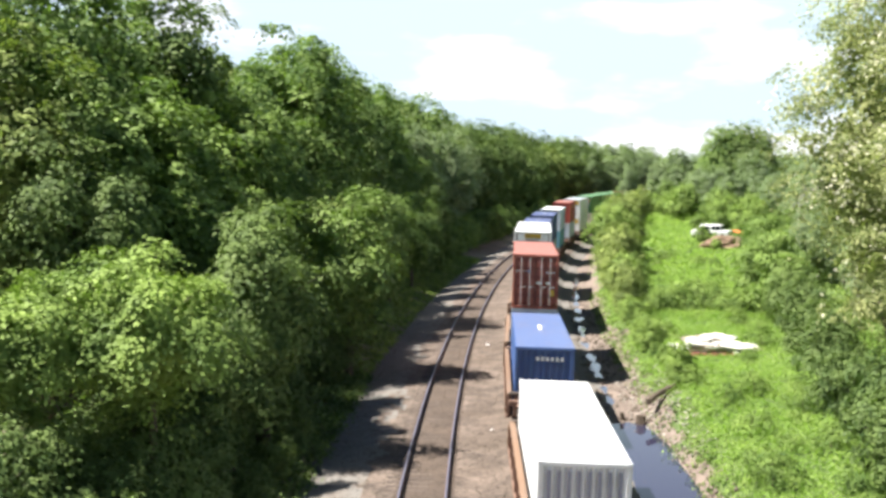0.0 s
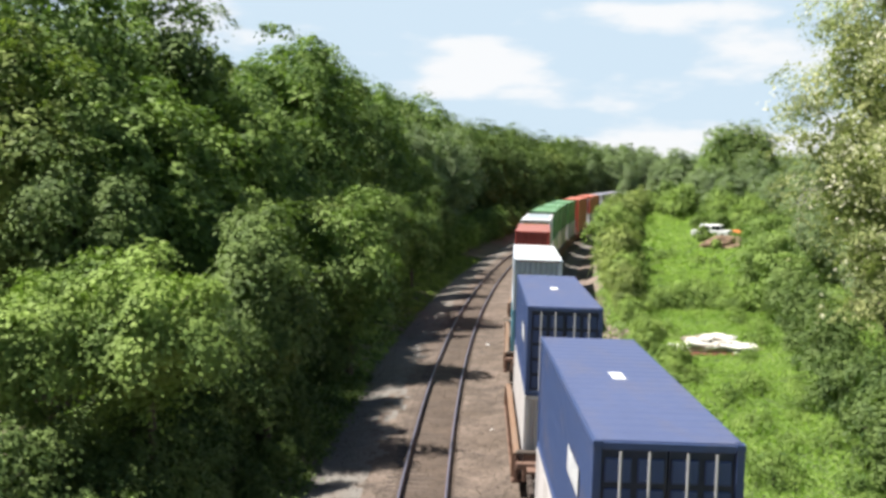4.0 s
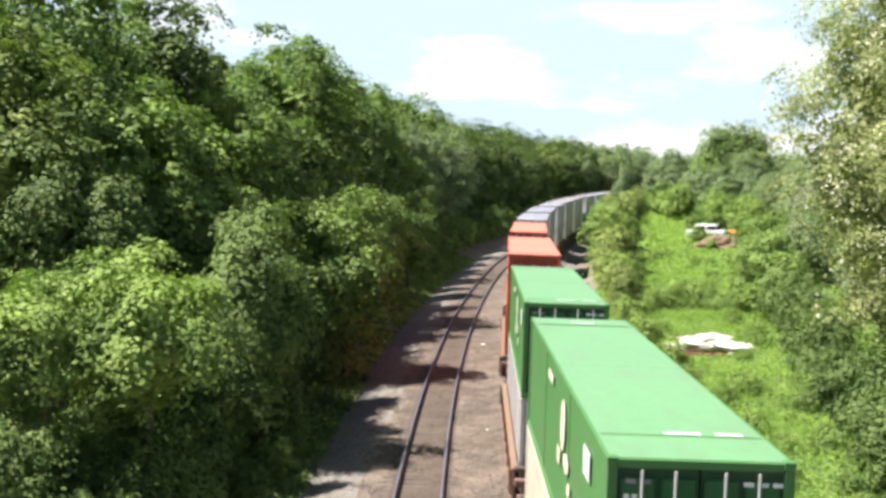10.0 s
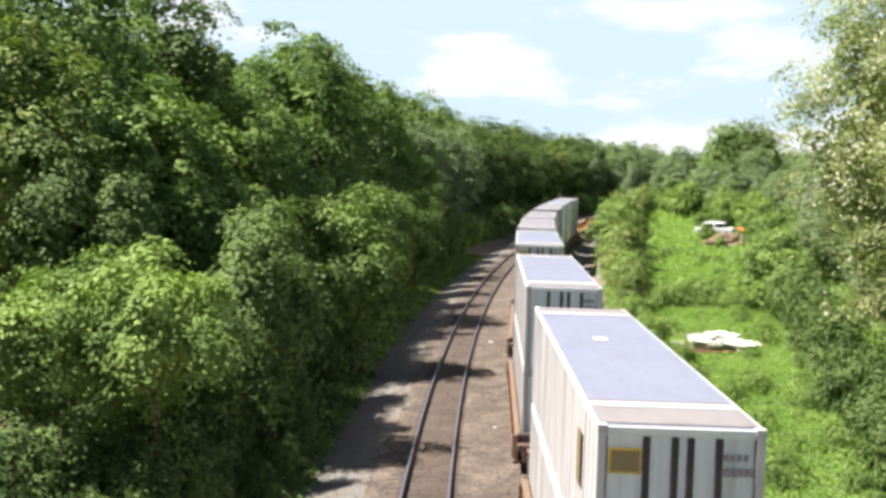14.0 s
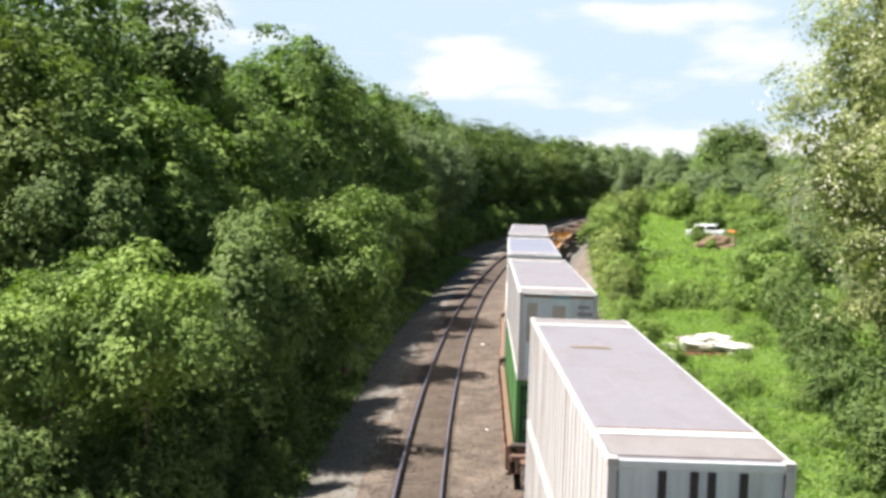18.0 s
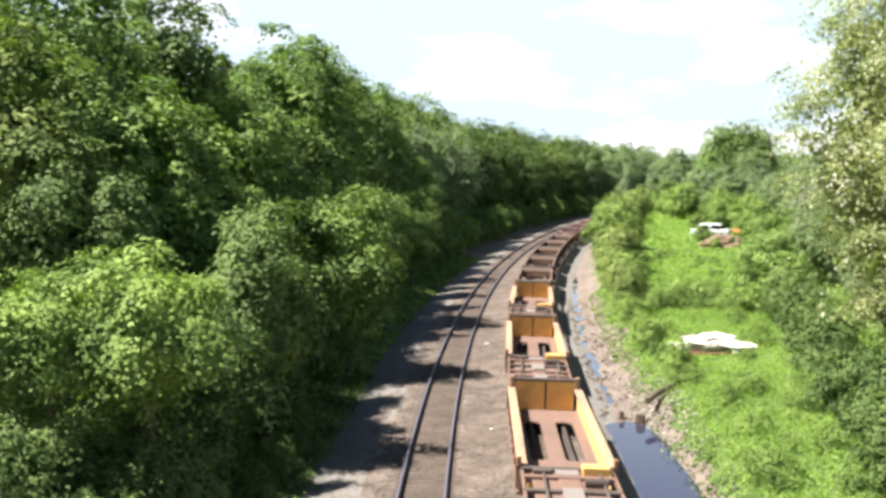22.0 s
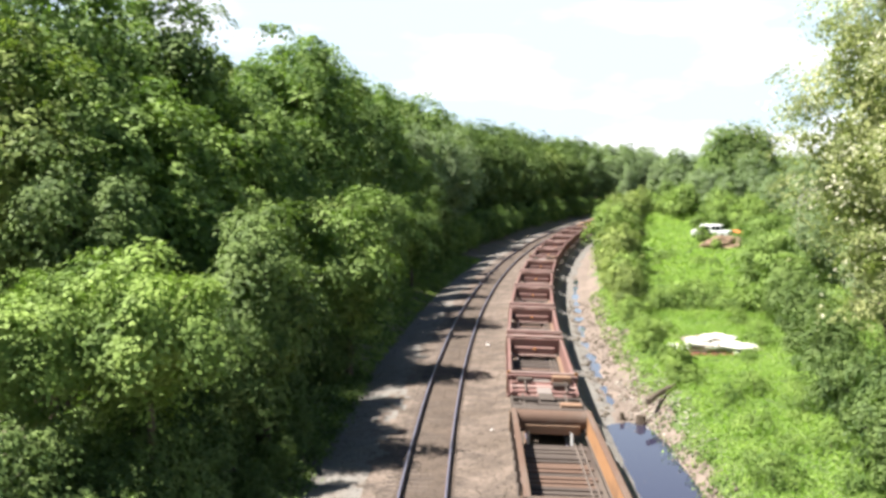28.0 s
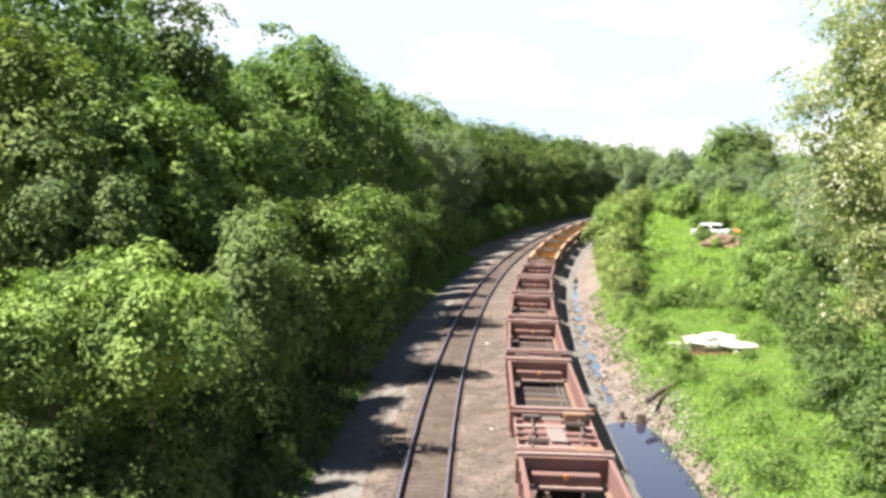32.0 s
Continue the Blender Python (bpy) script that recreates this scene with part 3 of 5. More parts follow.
        part(nm, bm, PAINT[c], t, m=at)
    tagged(t, label, "container", "containers on the train")
    ride(t, u, L, z)
    return t


STYLES = {  # paints: web, chord, inner face (left, right), bulkhead, deck, beam, tread plate
    "loaded": ("brown", "lip", "brown", "brown", "brown", "brown", "soot", "lip"),
    # inner faces: left painted dark as shade, right as sunlit (dark's right also rusty)
    "yellow": ("brown", "faded", "soot", "sunyellow", "yellow", "brown", "soot", "pale"),
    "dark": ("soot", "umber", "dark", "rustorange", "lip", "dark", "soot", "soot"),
    "maroon": ("maroon", "maroon", "maroon", "maroon", "maroon", "maroon", "pink", "pale"),
}


def shaped(name, key, make, colour, parent, label="", m=None):
    """A part whose mesh is shared by all its repeats in one paint."""
    return part(name, paint(cached(key, make), key, colour), None, parent, label, m)


def slotted_floor(h):
    """A floor plate with two long round-ended openings."""
    bm = bmesh.new()
    xs, ys = (-1.36, -0.98, -0.30, 0.30, 0.98, 1.36), (-h + 0.06, -2.3, 4.2, h - 0.06)
    v = [[bm.verts.new((x, y, 0.33)) for x in xs] for y in ys]
    for j, i in itertools.product(range(3), range(5)):
        if not (j == 1 and i in (1, 3)):
            bm.faces.new((v[j][i], v[j][i + 1], v[j + 1][i + 1], v[j + 1][i]))
    r = 0.33
    for i, j in itertools.product((1, 2, 3, 4), (1, 2)):
        cx, cy = xs[i], ys[j]
        sx, sy = (1 if i in (1, 3) else -1), (1 if j == 1 else -1)
        arc = [bm.verts.new((cx + sx * r * (1 - math.sin(k * math.pi / 8)), cy + sy * r * (1 - math.cos(k * math.pi / 8)), 0.33)) for k in range(5)]
        for k in range(4):
            bm.faces.new((v[j][i], arc[k], arc[k + 1]) if sx * sy > 0 else (v[j][i], arc[k + 1], arc[k]))
    bmesh.ops.recalc_face_normals(bm, faces=bm.faces)
    bmesh.ops.solidify(bm, geom=bm.faces[:], thickness=0.06)
    return bm


def well_car(L, style, label, u, gap_near=1.4, gap_far=1.4, lamp=False, bulk=1.25):
    """A container well: side sills, end bulkheads, floor, end platforms and a truck under its near platform."""
    t = new("well_car")
    w, top = 1.46, 1.25
    h = L / 2 + 0.25
    web, chord, in_left, in_right, bulk_c, deck_c, beam_c, plate_c = STYLES[style]
    lip = {"yellow": 0.20, "maroon": 0.09}.get(style, 0.12)
    for sx in (-1, 1):
        sill = shaped("side_sill", ("side_sill", L), lambda: box(-0.05, 0.05, -h, h, 0.3, top - 0.1, 0.01), web, t, m=pose(sx * (w - 0.03), 0, 0, 0, 0, 0 if sx < 0 else 180))
        shaped("top_chord", ("top_chord", L, lip), lambda: box(-0.5 * lip - 0.03, lip, -h, h, top - 0.1, top, 0.025), chord, sill)
        shaped("bottom_chord", ("bottom_chord", L), lambda: box(-0.13, 0.10, -h, h, 0.24, 0.36, 0.02), web, sill)
        for i in range(9):
            y = -h + 0.3 + i * (2 * h - 0.6) / 8
            shaped("post", ("sill_post",), lambda: box(-0.115, -0.05, -0.045, 0.045, 0.36, top - 0.1), web, sill, m=pose(0, y, 0))
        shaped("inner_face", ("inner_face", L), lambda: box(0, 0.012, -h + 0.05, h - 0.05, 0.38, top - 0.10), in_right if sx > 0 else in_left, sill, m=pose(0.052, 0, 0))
        if style == "maroon":
            shaped("inner_ledge", ("inner_ledge", L), lambda: box(0.06, 0.26, -h + 1.2, h - 1.2, 0.33, 0.42, 0.02), "lip", sill, "bleached ledge")
    for sy in (-1, 1):
        turn = 0 if sy > 0 else 180
        g = gap_near if sy < 0 else gap_far
        tall = bulk if sy > 0 else min(bulk, 1.1 if bulk > 1.3 else bulk)
        end = part("end_platform", paint(cached(("centre_sill", round(g, 2)), lambda: box(-0.34, 0.34, 0.0, g + 0.12, 0.55, 1.06, 0.04)), ("centre_sill", round(g, 2)), deck_c), None, t, m=pose(0, sy * (h + 0.06), 0, 0, 0, turn))
        shaped("deck_plate", ("deck_plate", round(g, 2)), lambda: box(-1.12, 1.12, 0.0, g, 0.94, 1.0, 0.01), deck_c, end)
        if style == "maroon":
            bh = shaped("end_bulkhead", ("maroon_wall", w), lambda: box(-w + 0.12, w - 0.12, -0.05, 0.05, 0.42, 1.2, 0.02), "maroon", t, m=pose(0, sy * (h - 0.12), 0, 0, 0, turn))
            shaped("shelf", ("maroon_shelf", w), lambda: box(-w + 0.32, w - 0.36, -0.62, -0.06, 0.44, 0.80, 0.04), "maroon", bh)
            shaped("lip", ("maroon_lip", w), lambda: box(-w + 0.26, w - 0.3, -0.74, -0.58, 0.30, 0.43, 0.03), "pink", bh, "bleached rusty lip")
            shaped("reflector", ("reflector",), lambda: cyl((0, -0.03, 0), (0, 0.03, 0), 0.09, seg=10), "amber", bh, "small amber reflector", m=pose(0, -0.64, 0.72))
            for k, z in ((0.0, top + 0.02), (0.62, top - 0.02)):
                shaped("tie_beam", ("tie_beam",), lambda: box(-1.57, 1.57, -0.10, 0.10, 0, 0.12, 0.025), "pink" if k == 0 else "maroon", t, "bleached cross beam", m=pose(0, sy * (h - 0.30 + k), z))
            for x, q in ((-1.0, 0.30), (1.0, 0.36)):
                shaped("air_tank", ("air_tank",), lambda: cyl((-0.34, 0, 0), (0.34, 0, 0), 0.14, seg=12), "soot", end, "dark air tank", m=pose(x * 0.8, q, 1.12))
        elif style == "dark":
            bh = shaped("end_bulkhead", ("dark_wall", w), lambda: box(-w + 0.12, w - 0.12, -0.05, 0.05, 0.32, 1.12, 0.02), "dark", t, m=pose(0, sy * (h + 0.10), 0, 0, 0, turn))
            shaped("barrel_beam", ("barrel",), lambda: cyl((-w + 0.10, 0, 0), (w - 0.10, 0, 0), 0.36, seg=20), "umber", bh, "rounded sooty cross beam", m=pose(0, -0.22, 0.86))
            shaped("apron", ("apron",), lambda: box(-w + 0.48, w - 0.34, -0.05, 0.05, 0.36, 0.72, 0.03), "lip", bh, "rusty brown apron plate", m=pose(0, -0.56, 0))
            shaped("nosing", ("nosing",), lambda: box(-w + 0.02, w - 0.02, -0.10, 0.62, 1.16, 1.24, 0.03), "soot", bh, "dusty flat deck edge")
            for x in (-0.86, 0.80):
                shaped("strut", ("strut",), lambda: cyl((0, 0.1, 0.44), (0, -0.12, -0.05), 0.055, seg=10), "bar", bh, "bare metal strut", m=pose(x, -0.75, 0))
        else:
            bh = shaped("end_bulkhead", ("end_wall_w", tall), lambda: box(-w + 0.24, w - 0.24, -0.05, 0.05, 0.32, tall, 0.02), bulk_c, t, m=pose(0, sy * h, 0, 0, 0, turn))
            shaped("stiffener", ("stiffener", tall), lambda: box(-0.035, 0.035, -0.085, -0.045, 0.34, tall - 0.1, 0.01), "soot" if style == "yellow" else bulk_c, bh, m=pose(0.04, 0, 0))
            shaped("top_beam", ("top_beam", tall), lambda: box(-w + 0.02, w - 0.02, -0.11, 0.13, tall - 0.07, tall + 0.07, 0.04), beam_c, bh)
            if style == "yellow" and sy > 0:
                for sx in (-1, 1):
                    shaped("corner_guide", ("corner_guide", tall), lambda: box(-0.11, 0.11, -0.14, 0.16, tall - 0.42, tall + 0.14, 0.05), "tan", bh, "rusty container guide", m=pose(sx * (w - 0.10), 0, 0))
        # what stands on the platform
        shaped("tread_plate", ("tread_plate",), lambda: box(-0.36, 0.36, 0, 0.62, 0, 0.04, 0.008), plate_c, end, "bleached metal tread plate", m=pose(0.04, 0.10 if style != "maroon" else 0.02, 1.10))
        n = 3 if g > 3 else 1
        for k in range(n):
            y = g * (k + 0.5) / n
            shaped("cross_beam", ("cross_beam",), lambda: box(-1.45, 1.45, -0.12, 0.12, 0.90, 1.12, 0.03), beam_c if k % 2 else deck_c, end, m=pose(0, y, 0))
        if g > 3:
            shaped("equipment_box", ("equipment_box",), lambda: box(-0.42, 0.42, -0.26, 0.26, 0, 0.30, 0.03), "yellow" if style == "yellow" else "tan", end, "worn painted equipment box", m=pose(0.82 * sy, 0.46, 1.08))
            shaped("equipment_box", ("small_box",), lambda: box(-0.3, 0.3, -0.22, 0.22, 0, 0.18, 0.03), "soot", end, "dark equipment box", m=pose(-0.8 * sy, 0.5, 1.08))
            shaped("tread_plate", ("long_plate",), lambda: box(-0.30, 0.30, 0, 1.5, 0, 0.03, 0.008), plate_c, end, "bleached metal tread plate", m=pose(0.02, 2.3, 1.135))
            for x in (-0.95, 0.78):
                shaped("brake_pipe", ("brake_pipe", round(g, 2)), lambda: cyl((0, 0.2, 0), (0, g - 0.1, 0), 0.045, seg=7), "soot", end, m=pose(x, 0, 1.16))
            shaped("air_tank", ("air_tank",), lambda: cyl((-0.34, 0, 0), (0.34, 0, 0), 0.14, seg=12), "dark", end, "dark air tank", m=pose(-0.72, 1.9, 1.2))
            shaped("side_step", ("side_step", round(g, 2)), lambda: box(-0.05, 0.05, 0.1, g - 0.2, 0.92, 1.10, 0.02), deck_c, end, m=pose(-1.40, 0, 0))
            shaped("side_step", ("side_step", round(g, 2)), lambda: box(-0.05, 0.05, 0.1, g - 0.2, 0.92, 1.10, 0.02), deck_c, end, m=pose(1.40, 0, 0))
        for sx in (-1, 1):
            lad = shaped("ladder", ("ladder_rail",), lambda: cyl((0, -0.2, 0.42), (0, -0.2, 1.2), 0.018, seg=6), "lip", t, m=pose(sx * 1.57, sy * (h - 0.35), 0))
            shaped("ladder_rail", ("ladder_rail",), None, "lip", lad, m=pose(0, 0.4, 0))
            for z in (0.5, 0.8, 1.1):
                shaped("rung", ("rung",), lambda: cyl((0, -0.2, 0), (0, 0.2, 0), 0.015, seg=6), "lip", lad, m=pose(0, 0, z))
    for y, wd in ((-h * 0.5, 0.5), (-h * 0.5 + 0.8, 0.7), (h * 0.45, 0.5)):
        shaped("stencil", ("stencil", wd), lambda: box(-0.004, 0, -wd / 2, wd / 2, 0, 0.13), "pink", t, "pale painted lettering too worn to read", m=pose(-w - 0.025, y, 0.82))
    if style in ("loaded", "yellow"):
        shaped("floor", ("floor", L), lambda: slotted_floor(h), "pinkbrown", t)
        shaped("under_beam", ("under_beam", L), lambda: box(-0.06, 0.06, -h, h, -0.04, 0.16, 0.02), "dark", t, m=pose(-0.62, 0, 0))
        shaped("under_beam", ("under_beam", L), None, "dark", t, m=pose(0.66, 0, 0))
    else:
        fl = shaped("floor", ("rough_floor", L), lambda: box(-1.30, 1.30, -h + 1.9, h - 1.9, 0.20, 0.27), "dark", t)
        rg = random.Random(int(u))
        n = int((2 * h - 4.0) / 0.46)
        for k in range(n):
            y = -h + 2.1 + k * 0.46
            shaped("floor_slat", ("floor_slat", k % 3), lambda: box(-1.18 + 0.05 * (k % 3), 1.12 - 0.08 * ((k + 1) % 3), -0.17, 0.15, 0.27, 0.32 + 0.015 * (k % 3), 0.01), (("brown", "soot", "dark") if style == "maroon" else ("umber", "soot", "dark"))[rg.randrange(3)], fl,
                   m=pose(0, y, 0, 0, 0, rg.uniform(-1.5, 1.5)))
        for x in (0.78, 1.0):
            shaped("floor_pipe", ("floor_pipe", L), lambda: cyl((0, -h + 2.0, 0.36), (0, h - 2.0, 0.36), 0.035, seg=7), "dust", t, m=pose(x, 0, 0))
    truck(t, -h - (0.95 if style == "maroon" else min(gap_near, 2.2)))
    if gap_far > 3:
        truck(t, h + 2.2)
    if lamp:
        for sx in (-1, 1):
            shaped("marker", ("marker",), lambda: box(-0.08, 0.08, -0.06, 0.06, 0, 0.22, 0.02), "rustorange", t, "faded orange end marker", m=pose(sx * 1.5, -h, top))
    tagged(t, label, "rail car", "well cars of the train")
    ride(t, u, L, 0, 0.0 if style == "loaded" else 0.12)
    return t


def truck(parent, y):
    """A two-axle truck with its wheels."""
    key = ("bogie_frame",)

    def make():
        bm = bmesh.new()
        for sx in (-1, 1):
            add_box(bm, sx * 1.0 - 0.09, sx * 1.0 + 0.09, -1.15, 1.15, 0.42, 0.62, 0.03)
            add_box(bm, sx * 1.0 - 0.1, sx * 1.0 + 0.1, -0.4, 0.4, 0.25, 0.7, 0.05)
        add_box(bm, -1.05, 1.05, -0.2, 0.2, 0.45, 0.75, 0.04)
        return bm
    tr = part("truck", paint(cached(key, make), key, "dark"), None, parent, m=pose(0, y, 0))
    for k in (-0.76, 0.76):
        key = ("wheelset",)

        def make_w():
            bm = bmesh.new()
            add_cyl(bm, (-1.0, 0, 0), (1.0, 0, 0), 0.075, seg=10)
            for sx in (-1, 1):
                add_cyl(bm, (sx * 0.69, 0, 0), (sx * 0.82, 0, 0), 0.42, 0.42, seg=20)
                add_cyl(bm, (sx * 0.66, 0, 0), (sx * 0.69, 0, 0), 0.45, 0.45, seg=20)
            return bm
        part("wheelset", paint(cached(key, make_w), key, "steel"), None, tr, m=pose(0, k, 0.425))
    return tr


C40, C53, WI, WD = 12.19, 16.15, 2.44, 2.59
Z0, Z_LOW = 0.47, 0.26  # underside of the stacked and of the single boxes over the rails
CARS = [  # near end, length, lower (height, paint, wall, end), upper (height, paint, wall, end, roof) or None
    (30.3, C40, (2.59, "white", "corr", "corr", None), None),
    (48.6, C40, (2.9, "blue", "corr", "corr", "blueroof"), None),
    (63.6, C40, (2.59, "paleblue", "corr", "corr", None), (2.9, "red", "corr", "doors", "redroof")),
    (82.95, C53, (2.9, "navy", "corr", "corr", None), (2.9, "white", "flat", "reefer", None)),
    (105.0, C40, (2.59, "grey", "corr", "corr", None), (2.9, "navy", "corr", "doors", "navyroof")),
    (124.4, C40, (2.59, "grey", "corr", "corr", None), (2.9, "navy", "corr", "doors", "navyroof")),
    (145.95, C40, (2.9, "teal", "corr", "corr", None), (2.59, "paleblue", "corr", "corr", "white")),
    (169.2, C40, (2.9, "paleblue", "corr", "corr", None), (2.9, "brightred", "corr", "corr", "redroof")),
    (190.20, C53, (2.9, "white", "flat", "flat", None), (2.9, "white", "flat", "flat", None)),
    (212.70, C53, (2.9, "cream", "flat", "doors", None), (2.95, "green", "flat", "doors", "greenroof")),
    (231.65, C53, (2.9, "cream", "post", "stripes", None), (2.95, "green", "flat", "doors", "greenroof")),
    (251.60, 14.63, (2.9, "grey", "post", "stripes", None), (2.95, "green", "flat", "doors", "greenroof")),
    (273.95, C53, (2.9, "orange", "flat", "doors", None), (2.95, "orange", "flat", "corr", "orangeroof")),
    (296.90, C53, (2.9, "grey", "post", "stripes", None), (2.95, "orange", "flat", "doors", "orangeroof")),
    (319.80, C53, (2.9, "grey", "post", "stripes", None), (2.95, "grey", "post", "stripes", "roofblue")),
    (342.10, C53, (2.9, "grey", "post", "stripes", None), (2.95, "grey", "post", "stripes", "roofblue")),
    (365.70, C53, (2.9, "grey", "post", "stripes", None), (2.95, "grey", "post", "stripes", "roofblue")),
    (385.30, C53, (2.9, "grey", "post", "stripes", None), (2.95, "grey", "post", "stripes", "roofgrey")),
    (404.00, C53, (2.9, "grey", "post", "stripes", None), (2.95, "grey", "post", "stripes", "roofgrey")),
    (427.10, C53, (2.9, "green", "flat", "doors", None), (2.95, "grey", "post", "flat", "roofgrey")),
    (445.90, C53, (2.9, "white", "flat", "stripes", None), (2.95, "white", "flat", "stripes", "roofblue")),
    (464.70, C53, (2.9, "grey", "post", "stripes", None), (2.95, "grey", "post", "stripes", "roofgrey")),
]
COLOUR_WORDS = {"white": "white", "blue": "blue", "navy": "navy blue", "red": "oxide red", "brightred": "red", "paleblue": "pale blue grey", "teal": "teal blue",
                "green": "green", "orange": "orange", "cream": "cream", "grey": "weathered grey white"}
WALL_WORDS = {"corr": "corrugated steel", "flat": "smooth-sided", "post": "ribbed sheet-metal"}


def bars(face, x, z, n, w, h, step, c):
    """Short bars in a row: a word that cannot be read, and car 0's painted corrugation shade."""
    return [("mark", face, x + (k - (n - 1) / 2) * step, z, w, h, c) for k in range(n)]


GREY_MARKS = bars("end", 0.84, 2.50, 4, 0.075, 0.11, 0.10, "roofgrey") + bars("end", 0.88, 2.27, 6, 0.065, 0.13, 0.085, "roofgrey")
BANDS = [("roof_band", "roof", 0, -C53 / 2 + 1.72, WD - 0.16, 0.36, "white"), ("roof_seam", "roof", 0, -C53 / 2 + 1.97, WD - 0.16, 0.10, "lip"), ("roof_end", "roof", 0, -C53 / 2 + 0.82, WD - 0.16, 1.30, "roofcream"), ("roof_band", "roof", 0, C53 / 2 - 1.5, WD - 0.16, 0.34, "white"),
         ("roof_end", "roof", 0, C53 / 2 - 0.74, WD - 0.16, 1.1, "roofcream")]
PATCHES = [("roof_patch", "roof", x, y, w, 0.24, "cream") for x, y, w in ((-0.85, 2.2, 0.5), (-0.6, -1.2, 0.55), (0.75, -1.7, 0.5), (-0.7, -4.9, 0.9), (0.55, -5.0, 1.0))]
BROWN_SIGN = [("sign_border", "end", -0.86, 2.40, 0.50, 0.40, "sign"), ("sign", "end2", -0.86, 2.40, 0.44, 0.33, "ochre"), ("sign", "left", -C53 / 2 + 2.6, 1.85, 0.6, 0.95, "ochre")]
GREEN_MARKS = (bars("end", -0.96, 2.34, 2, 0.07, 0.20, 0.11, "white") + bars("end", -0.86, 2.12, 4, 0.07, 0.18, 0.11, "white") + bars("end", 0.86, 2.62, 3, 0.14, 0.06, 0.2, "white") + bars("end", -0.86, 2.62, 2, 0.14, 0.06, 0.2, "roofgrey")
               + [("logo", "end", 0.84, 1.78, 0.36, 0.36, "roofgrey"), ("mark", "end2", 0.86, 2.24, 0.22, 0.14, "lip")]
               + [("sign", "end", 0.86, 2.22, 0.40, 0.34, "signorange"), ("roof_mark", "roof", 0.05, -C53 / 2 + 1.66, 0.55, 0.14, "white"), ("roof_mark", "roof", 0.75, -C53 / 2 + 1.66, 0.4, 0.14, "white"), ("roof_seam", "roof", 0, -C53 / 2 + 1.5, WD - 0.2, 0.07, "green"), ("roof_seam", "roof", 0, C53 / 2 - 1.5, WD - 0.2, 0.07, "green"),
                  ("roof_mark", "roof", 0.0, C53 / 2 - 1.1, 0.6, 0.14, "white")])
WHITE_LOGO = [("logo", "left", -C53 / 2 + 6.3, 2.05, 0.8, 1.0, "logocream"), ("logo", "left", -C53 / 2 + 5.5, 1.5, 0.9, 0.35, "logocream"), ("mark", "left", -C53 / 2 + 4.9, 1.15, 0.4, 0.22, "logocream"), ("mark", "left", -C53 / 2 + 6.9, 1.35, 0.5, 0.3, "logocream"), ("mark", "left", -C53 / 2 + 2.3, 2.3, 0.8, 0.45, "white"),
              ("mark", "left", -C53 / 2 + 9.2, 2.5, 1.1, 0.18, "logocream")]
ROOF_SCUFF = [("roof_seam", "roof", 0, -C53 / 2 + 1.7, WD - 0.2, 0.06, "orange"), ("roof_seam", "roof", 0, C53 / 2 - 1.7, WD - 0.2, 0.06, "orange"), ("roof_mark", "roof", -0.35, -C53 / 2 + 0.45, 0.8, 0.10, "pink"), ("roof_mark", "roof", 0.7, -C53 / 2 + 0.45, 0.5, 0.10, "pink")]
